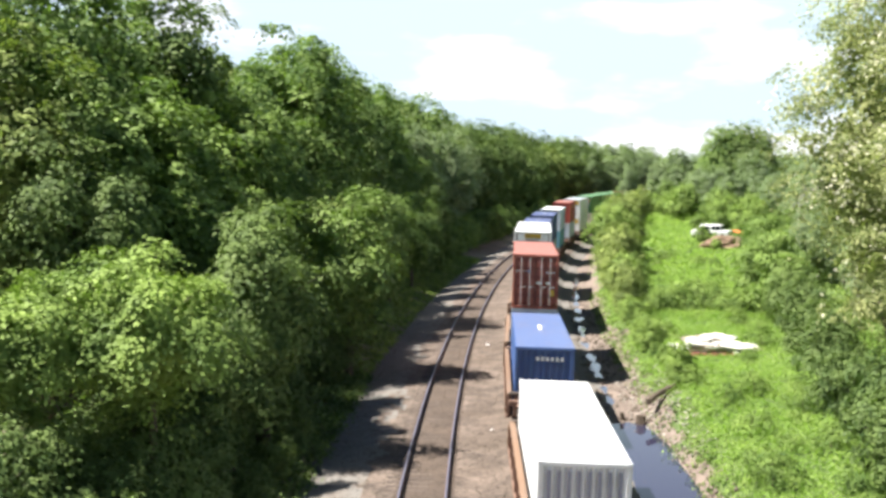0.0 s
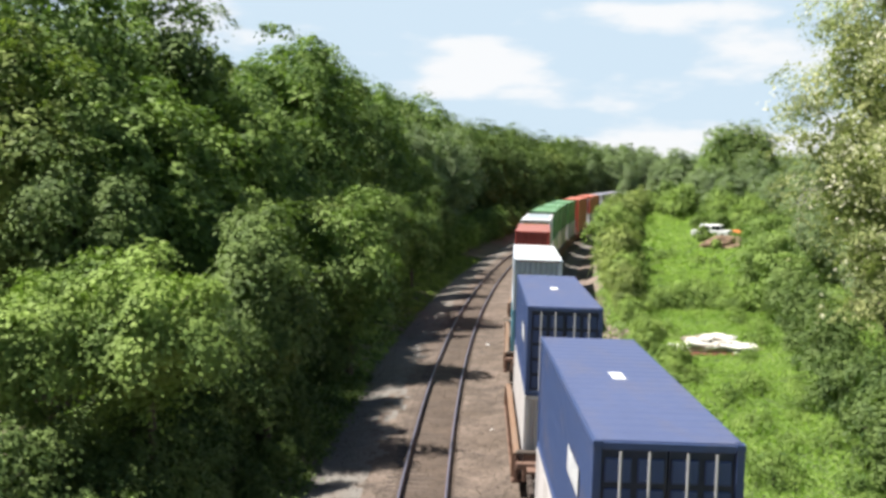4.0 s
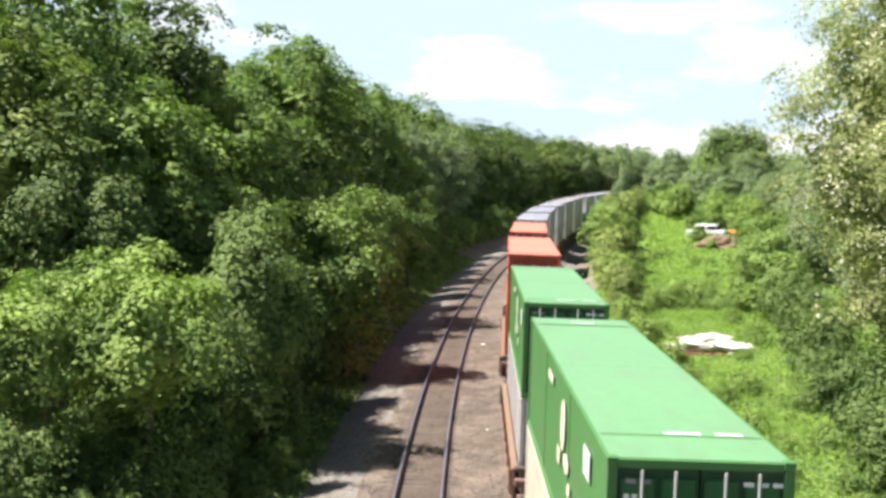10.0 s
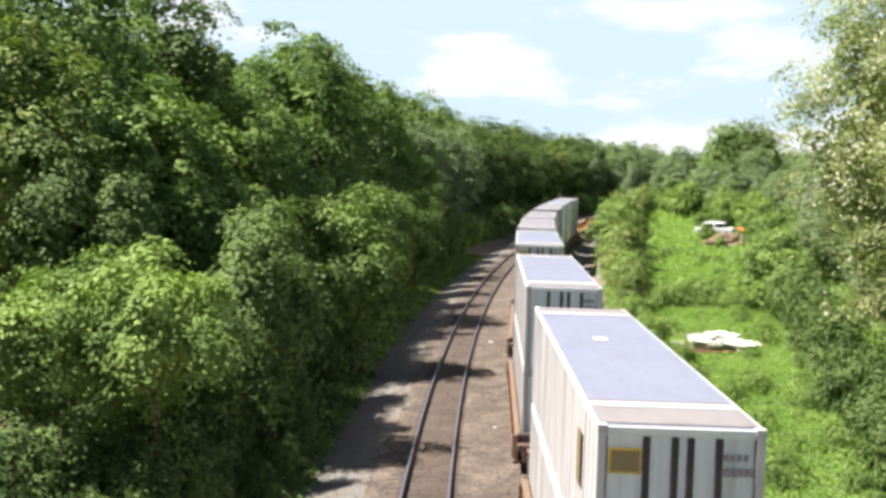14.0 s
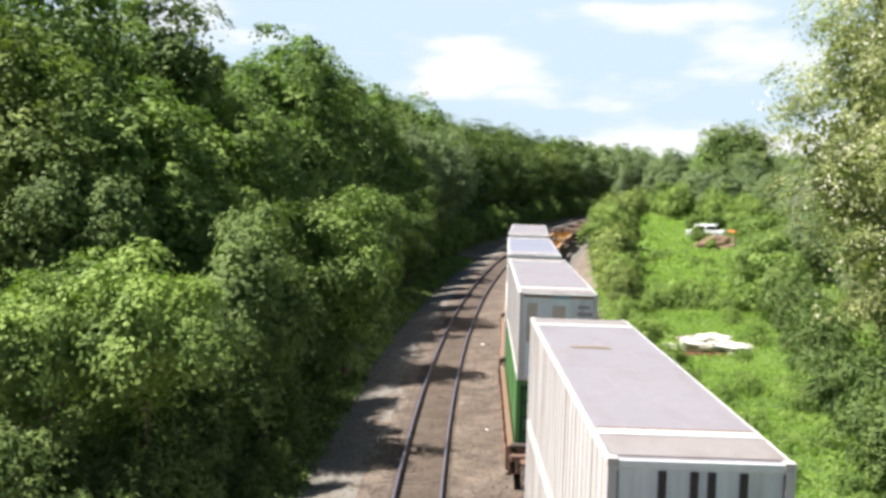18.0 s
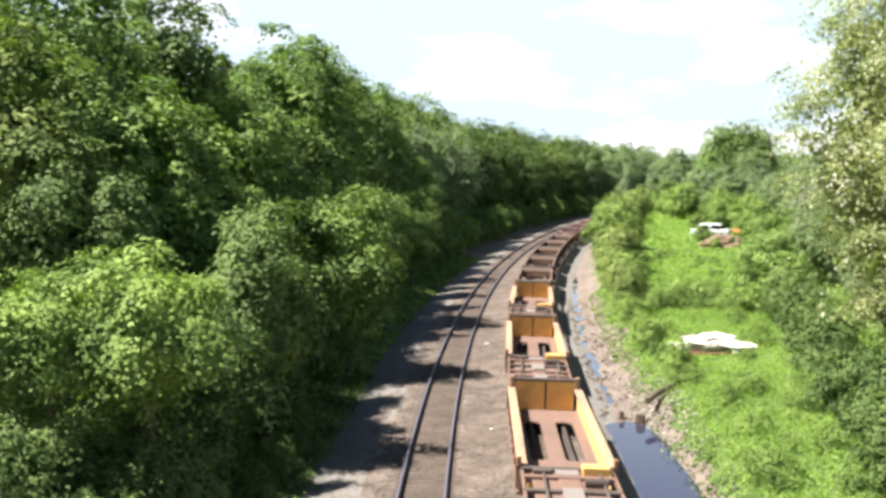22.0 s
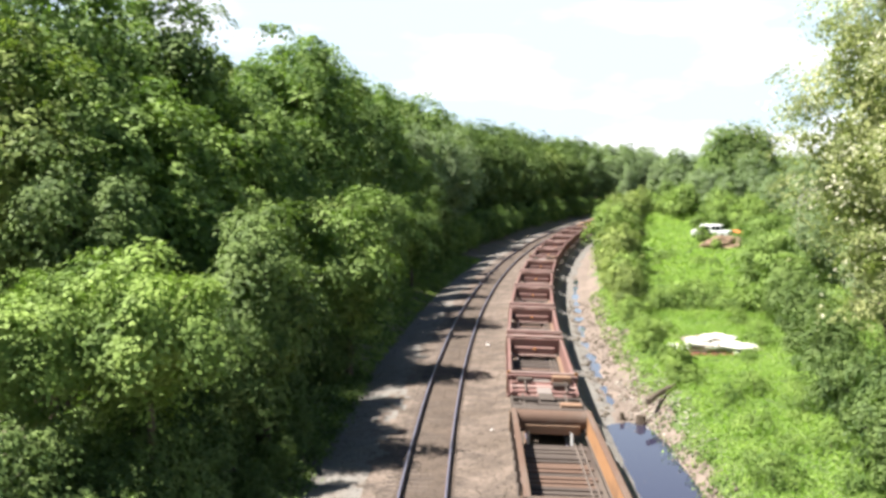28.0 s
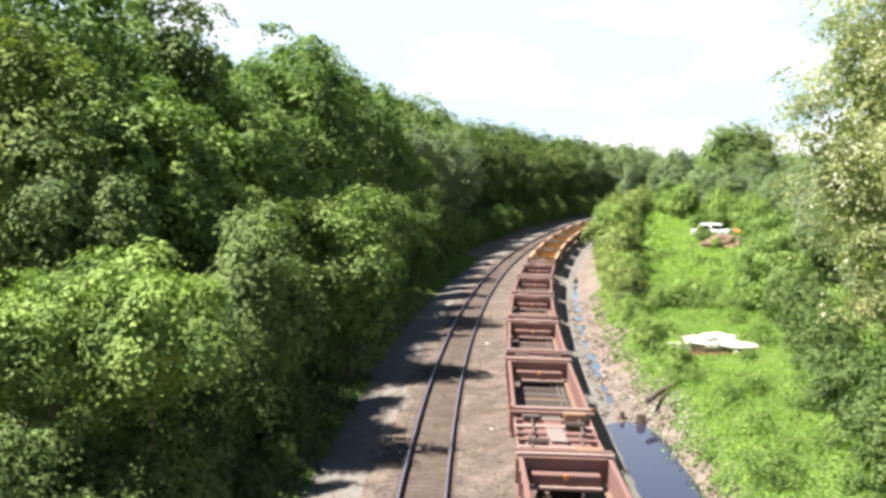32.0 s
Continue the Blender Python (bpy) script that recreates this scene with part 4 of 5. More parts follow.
UPPER_MARKS = {
    2: bars("end", -0.75, 2.0, 2, 0.3, 0.05, 0.36, "bar") + bars("end", 0.8, 1.95, 3, 0.13, 0.07, 0.17, "white") + bars("end", 0.42, 1.38, 2, 0.26, 0.1, 0.5, "white")
       + [("sign", "end", -0.35, 1.98, 0.14, 0.2, "blue"), ("sign", "end", 0.88, 0.85, 0.26, 0.32, "sign")],
    3: [("panel", "end", 0.0, 2.46, 2.1, 0.46, "bluewhite"), ("sign", "end", 0.0, 2.70, 1.15, 0.16, "ochre"), ("sign", "end2", 0.0, 2.54, 1.1, 0.24, "sign")] + bars("end3", 0.0, 2.55, 7, 0.07, 0.13, 0.14, "black") + [("mark", "end2", 0.0, 2.31, 0.9, 0.07, "roofgrey"), ("sign", "left", -C53 / 2 + 2.3, 1.95, 1.5, 0.7, "sign")]
       + bars("left", -C53 / 2 + 2.3, 1.25, 5, 0.14, 0.22, 0.26, "black"),
    4: [("roof_mark", "roof", 0, 0.2, 0.28, 0.9, "white")] + bars("left", -3.2, 1.7, 6, 0.24, 0.5, 0.34, "white"),
    5: [("roof_mark", "roof", 0, 0.2, 0.28, 0.9, "white")] + bars("left", -3.2, 1.7, 6, 0.24, 0.5, 0.34, "white"),
    6: [("logo", "left", -2.4, 1.35, 0.7, 0.8, "lamp")] + bars("left", -0.2, 1.4, 6, 0.38, 0.75, 0.55, "white") + [("roof_mark", "roof", -0.3, -1.0, 0.3, 0.7, "paleblue"), ("rust_streak", "end", 0, 2.5, 2.1, 0.07, "lip")],
    7: [("mark", "end", 0.3, 0.35, 0.10, 0.2, "sign")],
    8: [("sign", "left", -C53 / 2 + 3.6, 1.75, 2.0, 0.8, "sign"), ("sign", "end", 0, 2.35, 2.15, 0.46, "sign"), ("roof_mark", "roof", 0, 1.2, WD - 0.5, C53 - 4.0, "roofpale")]
       + bars("end2", 0.0, 2.35, 6, 0.14, 0.20, 0.22, "black") + bars("end", 0.0, 1.7, 4, 0.12, 0.05, 0.18, "roofgrey") + bars("end", -0.05, 1.45, 2, 0.1, 0.05, 0.16, "roofgrey") + [("mark", "end", 0.38, 0.85, 0.42, 0.36, "black")],
    9: [("sign", "left", -C53 / 2 + 3.9, 2.05, 1.5, 1.15, "signorange"), ("mark", "left2", -C53 / 2 + 3.9, 2.05, 0.9, 0.25, "lip"), ("mark", "left", -C53 / 2 + 1.2, 2.5, 0.2, 0.12, "white")] + GREEN_MARKS,
    10: WHITE_LOGO + GREEN_MARKS, 11: WHITE_LOGO + GREEN_MARKS,
    12: WHITE_LOGO + ROOF_SCUFF + [("mark", "end", -0.35, 2.15, 0.42, 0.4, "white")] + bars("end", 0.35, 2.12, 3, 0.17, 0.16, 0.26, "white"),
    13: WHITE_LOGO + ROOF_SCUFF + [("logo", "end", -0.92, 2.32, 0.36, 0.36, "white"), ("mark", "end2", -0.92, 2.32, 0.14, 0.16, "lip"), ("panel", "end", 0.38, 2.40, 0.48, 0.42, "roofpale")] + bars("end2", 0.38, 2.48, 4, 0.07, 0.12, 0.11, "white") + bars("end2", 0.38, 2.30, 3, 0.07, 0.10, 0.12, "white") + bars("end", 0.95, 2.45, 2, 0.2, 0.08, 0.26, "white") + bars("end", -0.9, 2.66, 3, 0.12, 0.05, 0.16, "roofgrey"),
    14: BANDS + BROWN_SIGN + GREY_MARKS + [("roof_patch", "roof", -0.15, 1.6, 0.3, 0.5, "white")], 15: BANDS + [("sign", "end", -0.1, 1.95, 0.5, 0.6, "ochre")] + GREY_MARKS, 16: BANDS + BROWN_SIGN + GREY_MARKS,
    17: BANDS + PATCHES + BROWN_SIGN + GREY_MARKS, 18: BANDS + [("roof_patch", "roof", -0.3, 2.6, 0.9, 0.22, "ochre"), ("sign", "end", 0.0, 1.95, 0.7, 0.6, "ochre")], 
    19: BANDS + [("patch", "end", -0.86, 1.95, 0.30, 1.3, "stain"), ("patch", "end", -0.62, 1.55, 0.22, 1.0, "stain"), ("patch", "end", 0.02, 2.15, 0.40, 0.75, "stain"), ("header_band", "end", 0, 2.83, 2.3, 0.09, "lip"), ("header_mark", "end2", 0.1, 2.80, 0.6, 0.07, "teal")] + GREY_MARKS,
    20: BANDS + [("sign", "end", 0.0, 1.95, 0.4, 0.4, "lamp")], 21: BANDS + BROWN_SIGN}
# car 0: upright blue-grey bars paint the corrugation's shade; rust bars below
LOWER_MARKS = {0: bars("end", 0.0, 1.3, 8, 0.09, 2.1, 0.262, "roofblue") + bars("end", 0.0, 0.4, 6, 0.2, 0.07, 0.3, "lip"), 1: bars("end", 0.2, 2.42, 6, 0.13, 0.16, 0.2, "white") + [("roof_mark", "roof", 0, 0.3, 0.17, 1.7, "white")],
               8: [("sign", "end", 0, 2.35, 2.15, 0.46, "sign")] + bars("end2", 0.0, 2.35, 6, 0.11, 0.22, 0.19, "black"), 14: BROWN_SIGN + GREY_MARKS}
PAINT.update({"umber": steel("dark_umber_paint", (0.125, 0.074, 0.052), 0.8, dirt_amount=0.5), "logocream": steel("cream_yellow_marking", (0.78, 0.70, 0.55)), "ochre": steel("ochre_sign", (0.26, 0.20, 0.10)), "signorange": steel("orange_sign", (0.72, 0.36, 0.04)), "roofpale": steel("pale_roof", (0.33, 0.40, 0.43)),
              # first yellow here: sunlight put into the right inner face's paint
              "sunyellow": steel("sunlit_yellow_paint", (0.72, 0.48, 0.19), 0.75, dirt=(0.45, 0.25, 0.10), dirt_amount=0.4), "faded": steel("faded_orange_brown_paint", (0.44, 0.27, 0.17), 0.8, dirt_amount=0.5),
              "dust": steel("dusty_grey_brown_steel", (0.12, 0.095, 0.082), 0.9, dirt_amount=0.5), "pale": steel("bare_tread_plate", (0.22, 0.185, 0.17), 0.8, dirt_amount=0.4), "roofcream": steel("beige_roof_end", (0.29, 0.26, 0.26), dirt_amount=0.4), "stain": steel("dirty_panel", (0.46, 0.41, 0.36), dirt_amount=0.6)})
for i, (u, L, low, high) in enumerate(CARS):
    W = WI if L == C40 else WD
    well_car(L, "loaded", "rusty brown well car loaded with containers", u)
    container(L, W, low[0], low[1], low[2], low[3], low[4], f"{COLOUR_WORDS[low[1]]} {WALL_WORDS[low[2]]} container low in a well car", LOWER_MARKS.get(i, ()), u=u, z=Z0 if high else Z_LOW)
    if high:
        container(L, W, high[0], high[1], high[2], high[3], high[4], f"{COLOUR_WORDS[high[1]]} {WALL_WORDS[high[2]]} container stacked on another",
                  UPPER_MARKS.get(i, ()), u=u, z=Z0 + low[0] + 0.01, rim="white" if high[1] == "grey" else {3: "white", 8: "roofgrey"}.get(i))

for far in (500.4, 523.8, 546.4, 569.4):
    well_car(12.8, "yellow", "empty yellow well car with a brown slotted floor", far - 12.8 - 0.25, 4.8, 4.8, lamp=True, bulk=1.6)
for far in (587.6, 603.4, 619.0, 634.2, 648.8):
    well_car(C40, "dark", "empty sooty well car with rusty orange sides", far - C40 - 0.25, 1.4, 3.5 if far == 648.8 else 1.4)
for car0, pitch in ((668.9, 14.6), (746.8, 15.0)):
    for k in range(5):
        well_car(C40, "maroon", "empty maroon well car with tie beams", car0 + k * pitch - C40 - 0.25, 3.4 if k == 0 else 1.25, 3.4 if k == 4 else 1.25, lamp=k == 0)
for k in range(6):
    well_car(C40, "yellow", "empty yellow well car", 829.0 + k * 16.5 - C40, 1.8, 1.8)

# ---------------------------------------------------------------- plants


def leaf_cloud(rng, centres, radii, per, size, flat=0.7):
    """Small folded leaves in clumps round the given centres; returns vertices and quads."""
    c = np.repeat(np.asarray(centres), per, axis=0)
    r = np.repeat(np.asarray(radii), per)[:, None]
    n = len(c)
    d = rng.normal(size=(n, 3))
    d /= np.linalg.norm(d, axis=1)[:, None]
    rad = rng.random((n, 1)) ** 0.45
    off = d * rad * r
    off[:, 2] *= flat
    p = c + off
    nrm = d * 0.6 + rng.normal(size=(n, 3)) * 0.55 + np.array([0, 0, 0.6])
    nrm /= np.linalg.norm(nrm, axis=1)[:, None]
    a = np.cross(nrm, rng.normal(size=(n, 3)))
    a /= np.linalg.norm(a, axis=1)[:, None]
    b = np.cross(nrm, a)
    s = size * (0.6 + 0.8 * rng.random((n, 1)))
    v = np.stack([p - a * s, p + b * s * 0.5 + nrm * s * 0.18, p + a * s, p - b * s * 0.5 + nrm * s * 0.18], axis=1).reshape(-1, 3)
    f = np.arange(4 * n).reshape(n, 4)
    return v, f


def crown_cloud(rng, seed, height, spread, base, boughs, sprays, each, bough, size, lump, lean, core, under=0.12, bloom=0.0, taper=0.35):
    """Boughs over the uneven skin of a crown, each a flattened dome of leafy sprays, lit above and dark below, with creases between;
    returns vertices, quads and a few bough hubs for the limbs to reach."""
    low = base * height
    mid = low + (height - low) * 0.46
    off = Vector((seed * 3.7, seed * 1.3, seed * 2.1))
    d = rng.normal(size=(boughs * 3, 3))
    d /= np.linalg.norm(d, axis=1)[:, None]
    hub, out = [], []
    for q in d:
        if len(hub) >= boughs:
            break
        v = Vector(q)
        fold = abs(noise.noise(v * 2.3 + off * 2))
        if v.z < -0.35 and rng.random() < 0.4 or fold < 0.045:
            continue
        r = 1 + lump * (0.8 * noise.noise(v * 1.4 + off) + 1.3 * (min(fold, 0.34) - 0.2))
        r = min(r, 1.12) * (1 - 0.30 * rng.random() ** 1.6)
        up = height - mid if v.z > 0 else mid - low
        z = mid + v.z * (up - bough * 0.5) * r
        wide = (spread - bough * 0.6) * (1 if v.z > 0 else 1 + taper * v.z)
        hub.append((v.x * wide * r + lean * z, v.y * wide * r, max(z, bough * 0.4)))
        out.append(Vector((v.x / spread, v.y / spread, v.z / up)).normalized())
    hub, out = np.array(hub), np.array(out)
    reach = hub[:: max(1, len(hub) // 10)]
    rb = bough * (0.6 + 0.75 * rng.random((len(hub), 1)))
    rise = 0.45 + 0.75 * rng.random((len(hub), 1)) ** 1.5
    hub, out, rb, rise = (np.repeat(q, sprays, axis=0) for q in (hub, out, rb, rise))
    n1 = len(hub)
    e = rng.normal(size=(n1, 3)) + out * 0.55 + np.array([0, 0, 0.45])
    e /= np.linalg.norm(e, axis=1)[:, None]
    e[:, 2] = np.where(e[:, 2] < 0, e[:, 2] * under, e[:, 2])
    tip = hub + e * rb * (0.60 + 0.55 * rng.random((n1, 1))) * np.concatenate([np.ones((n1, 2)), rise], axis=1)
    tilt = e * 0.5 + out * 0.25 + np.array([0, 0, 0.5]) + rng.normal(size=(n1, 3)) * 0.20
    tilt /= np.linalg.norm(tilt, axis=1)[:, None]
    wide = rb * (0.27 + 0.19 * rng.random((n1, 1)))
    tip, tilt, wide = (np.repeat(q, each, axis=0) for q in (tip, tilt, wide))
    n = len(tip)
    o = rng.normal(size=(n, 3)) * wide
    o -= tilt * np.sum(o * tilt, axis=1)[:, None] * 0.75
    p = tip + o - np.array([0, 0, 1]) * (np.sum(o * o, axis=1)[:, None] / (wide * 4.0))
    nrm = tilt + o / wide * 0.16 + rng.normal(size=(n, 3)) * 0.19
    nrm /= np.linalg.norm(nrm, axis=1)[:, None]
    a = np.cross(nrm, rng.normal(size=(n, 3)))
    a /= np.linalg.norm(a, axis=1)[:, None]
    b = np.cross(nrm, a)
    s = size * (0.55 + 0.9 * rng.random((n, 1)))
    # the dense inner leafage
    e = rng.normal(size=(core, 3))
    e /= np.linalg.norm(e, axis=1)[:, None]
    q = e * (rng.random((core, 1)) ** 0.38) * 0.74
    q[:, 2] *= np.where(q[:, 2] > 0, height - mid, mid - low)
    q[:, :2] *= spread * np.where(e[:, 2:] < 0, 1 + taper * e[:, 2:], 1)
    q[:, 2] += mid
    q[:, 0] += lean * q[:, 2]
    w = e + 0.5 * rng.normal(size=(core, 3))
    w /= np.linalg.norm(w, axis=1)[:, None]
    a2 = np.cross(w, rng.normal(size=(core, 3)))
    a2 /= np.linalg.norm(a2, axis=1)[:, None]
    p, nrm = np.concatenate([p, q]), np.concatenate([nrm, w])
    a, b = np.concatenate([a, a2]), np.concatenate([b, np.cross(w, a2)])
    s = np.concatenate([s, np.full((core, 1), min(spread * 0.055, 2.2 * size)) * (0.6 + 0.8 * rng.random((core, 1)))])
    v = np.stack([p - a * s, p + b * s * 0.55 + nrm * s * 0.2, p + a * s, p - b * s * 0.55 + nrm * s * 0.2], axis=1).reshape(-1, 3)
    f = np.arange(4 * len(p)).reshape(-1, 4)
    open_flowers = np.concatenate([np.repeat(rng.random(n1) < bloom, each), np.zeros(core, dtype=bool)])
    return v, f[~open_flowers], f[open_flowers], reach


def tree(name, seed, height, spread, boughs, sprays, each, bough, size, leaf, base=0.1, label="", category="tree", lump=0.42, lean=0.0, core=4200, limbs=True, under=0.12, bloom=0.0, taper=0.35):
    """A tapered trunk with limbs that end in a crown of leafy sprays."""
    rng = np.random.default_rng(seed)
    t = new(name)
    v, f, g, reach = crown_cloud(rng, seed, height, spread, base, boughs, sprays, each, bough, size, lump, lean, core, under, bloom, taper)
    bm = bmesh.new()
    r = height * 0.013 + 0.03
    mid = Vector((lean * 0.4 * height + rng.normal() * 0.1, rng.normal() * 0.1, height * 0.4))
    tip = Vector((lean * height * 0.75, 0, height * 0.76))
    add_cyl(bm, (0, 0, -0.6), mid, r * 1.25, r * 0.8, 8)
    add_cyl(bm, mid, tip, r * 0.8, r * 0.25, 7)
    for q in reach if limbs else ():
        q = Vector(q)
        z = min(0.66 * height, max(0.12 * height, q.z - 0.22 * height))
        o = mid * (z / mid.z) if z < mid.z else mid + (tip - mid) * ((z - mid.z) / (tip.z - mid.z))
        knee = o.lerp(q, 0.5) + Vector((0, 0, 0.04 * height))
        add_cyl(bm, o, knee, r * 0.36, r * 0.2, 5)
        add_cyl(bm, knee, q, r * 0.2, r * 0.05, 4)
    part("trunk", bm, M_BARK, t, "grey brown bark")
    part("crown", raw_mesh("crown", v, f, leaf), None, t)
    if len(g):
        part("blossom", raw_mesh("blossom", v[g.ravel()], np.arange(g.size).reshape(-1, 4), M_BLOSSOM), None, t, "hanging clusters of creamy white blossom")
    return tagged(t, label, category)


def place(proto, s, d, scale=1.0, turn=0.0, used=set()):
    """Stand a plant at (s, d); the first use moves the original, later ones copy it."""
    m = Matrix.Translation(line(s, d, ground_z(s, d) - 0.05)) @ Matrix.Rotation(turn, 4, "Z")
    if proto.name not in used:
        used.add(proto.name)
        proto.matrix_basis = m
        ob = proto
    else:
        ob = copy_thing(proto, m)
    ob.scale = (scale, scale, scale)
    return ob


def weeds(name, seed, area, count, size, height, leaf, label, keep=None, lump=0.25):
    """Weeds and grass leaves standing on the ground over a stretch of the plan, in uneven tufts."""
    rng = np.random.default_rng(seed)
    s0, s1, d0, d1 = area
    centres, radii = [], []
    while len(centres) < count:
        s, d = rng.uniform(s0, s1), rng.uniform(d0, d1)
        if keep and not keep(s, d):
            continue
        h = height * (0.35 + 1.3 * max(0.0, 0.5 + noise.noise((s * lump, d * lump, seed))))
        centres.append(line(s, d, ground_z(s, d) + h * 0.5 * rng.random()))
        radii.append(0.16 + 0.6 * h * rng.random())
    v, f = leaf_cloud(rng, centres, radii, 6, size, 0.8)
    return tagged(part(name, raw_mesh(name, v, f, leaf)), label, "plants", kind="stuff")


rnd = random.Random(11)
# the third TALL and FAR and the first EDGE have shade in the leaf colour
TALL = [tree("tree", 20 + i, 17.0, (4.8, 5.2, 4.4, 5.0)[i], 115, 8, 20, 1.25, 0.165, (M_LEAF, M_LEAF, M_LEAF_DARK_SHADE, M_LEAF_OLIVE)[i], 0.06, "tall broad-leaved tree in dense woodland", lump=0.55) for i in range(4)]
MAPLE = [tree("tree", 26 + i, 14.0, 4.4, 64, 9, 24, 1.3, 0.17, (M_LEAF, M_LEAF_OLIVE)[i], 0.05, "broad-leaved tree with large bright leaf sprays", lump=0.75) for i in range(2)]
FAR = [tree("tree", 30 + i, 17.0, (5.4, 4.9, 5.8, 5.2)[i], 150, 7, 11, 1.25, 0.20, (M_LEAF, M_LEAF_OLIVE, M_LEAF_DARK_SHADE, M_LEAF_HAZE)[i], 0.03, "tall tree in a distant wood", lump=0.4) for i in range(4)]
BUSH = [tree("shrub", 40 + i, 7.0, 2.9, 120, 7, 14, 0.72, 0.105, M_LEAF, 0.02, "dense green shrub at the edge of the wood", "shrub", core=2400) for i in range(3)]
FARHAZE = [tree("tree", 35 + i, 17.0, 5.2, 150, 7, 11, 1.25, 0.20, M_LEAF_HAZE, 0.03, "tree in a distant wood, leaf green paled by haze", lump=0.4) for i in range(3)]
FARBUSH = [tree("shrub", 50 + i, 7.0, 2.9, 75, 6, 11, 0.85, 0.15, M_LEAF_LIGHT, 0.01, "green shrub between the ditch and the meadow", "shrub", core=1800) for i in range(3)]
DITCHBUSH = [tree("shrub", 65 + i, 7.0, 2.4, 75, 6, 12, 0.8, 0.14, M_LEAF_OLIVE, 0.02, "olive green shrub beside the ditch", "shrub", core=1800) for i in range(2)]
DARKBUSH = [tree("shrub", 55 + i, 7.0, 2.9, 75, 6, 11, 0.85, 0.15, M_LEAF, 0.01, "dark green shrub at the foot of the wooded bank", "shrub", core=1800) for i in range(3)]
UNDER = [tree("shrub", 75 + i, 7.0, 3.2, 75, 6, 12, 0.85, 0.13, M_LEAF_DARK_SHADE, 0.01, "low undergrowth with shade in its leaf green", "shrub", core=1800) for i in range(2)]
LIGHT = [tree("shrub", 60 + i, 8.6, 2.9, 54, 12, 28, 0.74, 0.085, M_LEAF_LIGHT, 0.40, "light green leafy shrub beside the railway", "shrub", lump=1.15, core=4200, taper=0.75) for i in range(2)]
WEED = [tree("bramble", 70 + i, 1.7, 1.3, 34, 5, 11, 0.38, 0.06, M_LEAF_LIGHT, 0.02, "low bramble mound in the meadow", "bramble", core=250, limbs=False) for i in range(2)]
EDGE = [tree("tree", 46 + i, 10.0, 2.9, 62, 10, 22, 0.85, 0.11, (M_LEAF_DARK_SHADE, M_LEAF, M_LEAF_OLIVE)[i], 0.12, "leafy young tree at the edge of the wood", lump=1.2, taper=0.5) for i in range(3)]
WIND = []

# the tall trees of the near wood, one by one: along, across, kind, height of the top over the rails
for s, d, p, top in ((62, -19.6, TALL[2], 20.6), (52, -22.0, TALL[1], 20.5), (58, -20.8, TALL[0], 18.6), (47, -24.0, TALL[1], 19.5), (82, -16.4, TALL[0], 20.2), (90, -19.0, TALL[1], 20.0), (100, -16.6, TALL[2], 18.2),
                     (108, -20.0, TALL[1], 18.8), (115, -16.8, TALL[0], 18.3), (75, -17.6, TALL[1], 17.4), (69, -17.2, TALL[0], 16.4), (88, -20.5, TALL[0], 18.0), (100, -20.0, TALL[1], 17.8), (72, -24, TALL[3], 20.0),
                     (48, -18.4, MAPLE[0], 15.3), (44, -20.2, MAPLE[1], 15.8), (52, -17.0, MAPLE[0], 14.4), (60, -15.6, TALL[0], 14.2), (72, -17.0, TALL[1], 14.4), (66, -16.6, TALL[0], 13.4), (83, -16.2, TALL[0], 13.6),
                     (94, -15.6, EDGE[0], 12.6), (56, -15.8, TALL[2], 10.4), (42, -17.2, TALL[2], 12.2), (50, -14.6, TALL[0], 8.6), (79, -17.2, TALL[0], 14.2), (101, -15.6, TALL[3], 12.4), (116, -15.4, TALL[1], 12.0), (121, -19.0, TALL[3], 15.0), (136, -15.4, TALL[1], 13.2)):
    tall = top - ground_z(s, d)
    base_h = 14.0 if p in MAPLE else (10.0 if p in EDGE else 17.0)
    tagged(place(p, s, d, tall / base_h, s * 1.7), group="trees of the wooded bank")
for s, d in itertools.product((46, 55, 64, 73, 82, 91, 100), (-27.5, -34.0)):
    tagged(place(FAR[int(s) % 4], s + rnd.uniform(-2, 2), d + rnd.uniform(-1.5, 1.5), rnd.uniform(0.58, 0.7), s), group="trees of the wooded bank")
s, row = 118.0, 0
while s < 430:
    row += 1
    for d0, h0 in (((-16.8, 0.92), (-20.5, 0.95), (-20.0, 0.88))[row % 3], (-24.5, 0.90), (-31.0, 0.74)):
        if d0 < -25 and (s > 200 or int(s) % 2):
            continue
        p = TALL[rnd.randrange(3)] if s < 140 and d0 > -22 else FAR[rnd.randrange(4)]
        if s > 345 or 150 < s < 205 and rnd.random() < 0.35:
            # farther off, trees whose leaf colour holds the haze
            p = FARHAZE[rnd.randrange(3)]
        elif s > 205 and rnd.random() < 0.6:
            # the shade of the far wall of trees is put into this leaf colour
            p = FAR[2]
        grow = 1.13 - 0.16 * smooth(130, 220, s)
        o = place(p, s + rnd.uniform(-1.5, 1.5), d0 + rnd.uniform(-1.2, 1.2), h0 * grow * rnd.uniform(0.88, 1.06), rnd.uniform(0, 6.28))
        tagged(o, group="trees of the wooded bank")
    s += 5.6 if s < 290 else 8.0
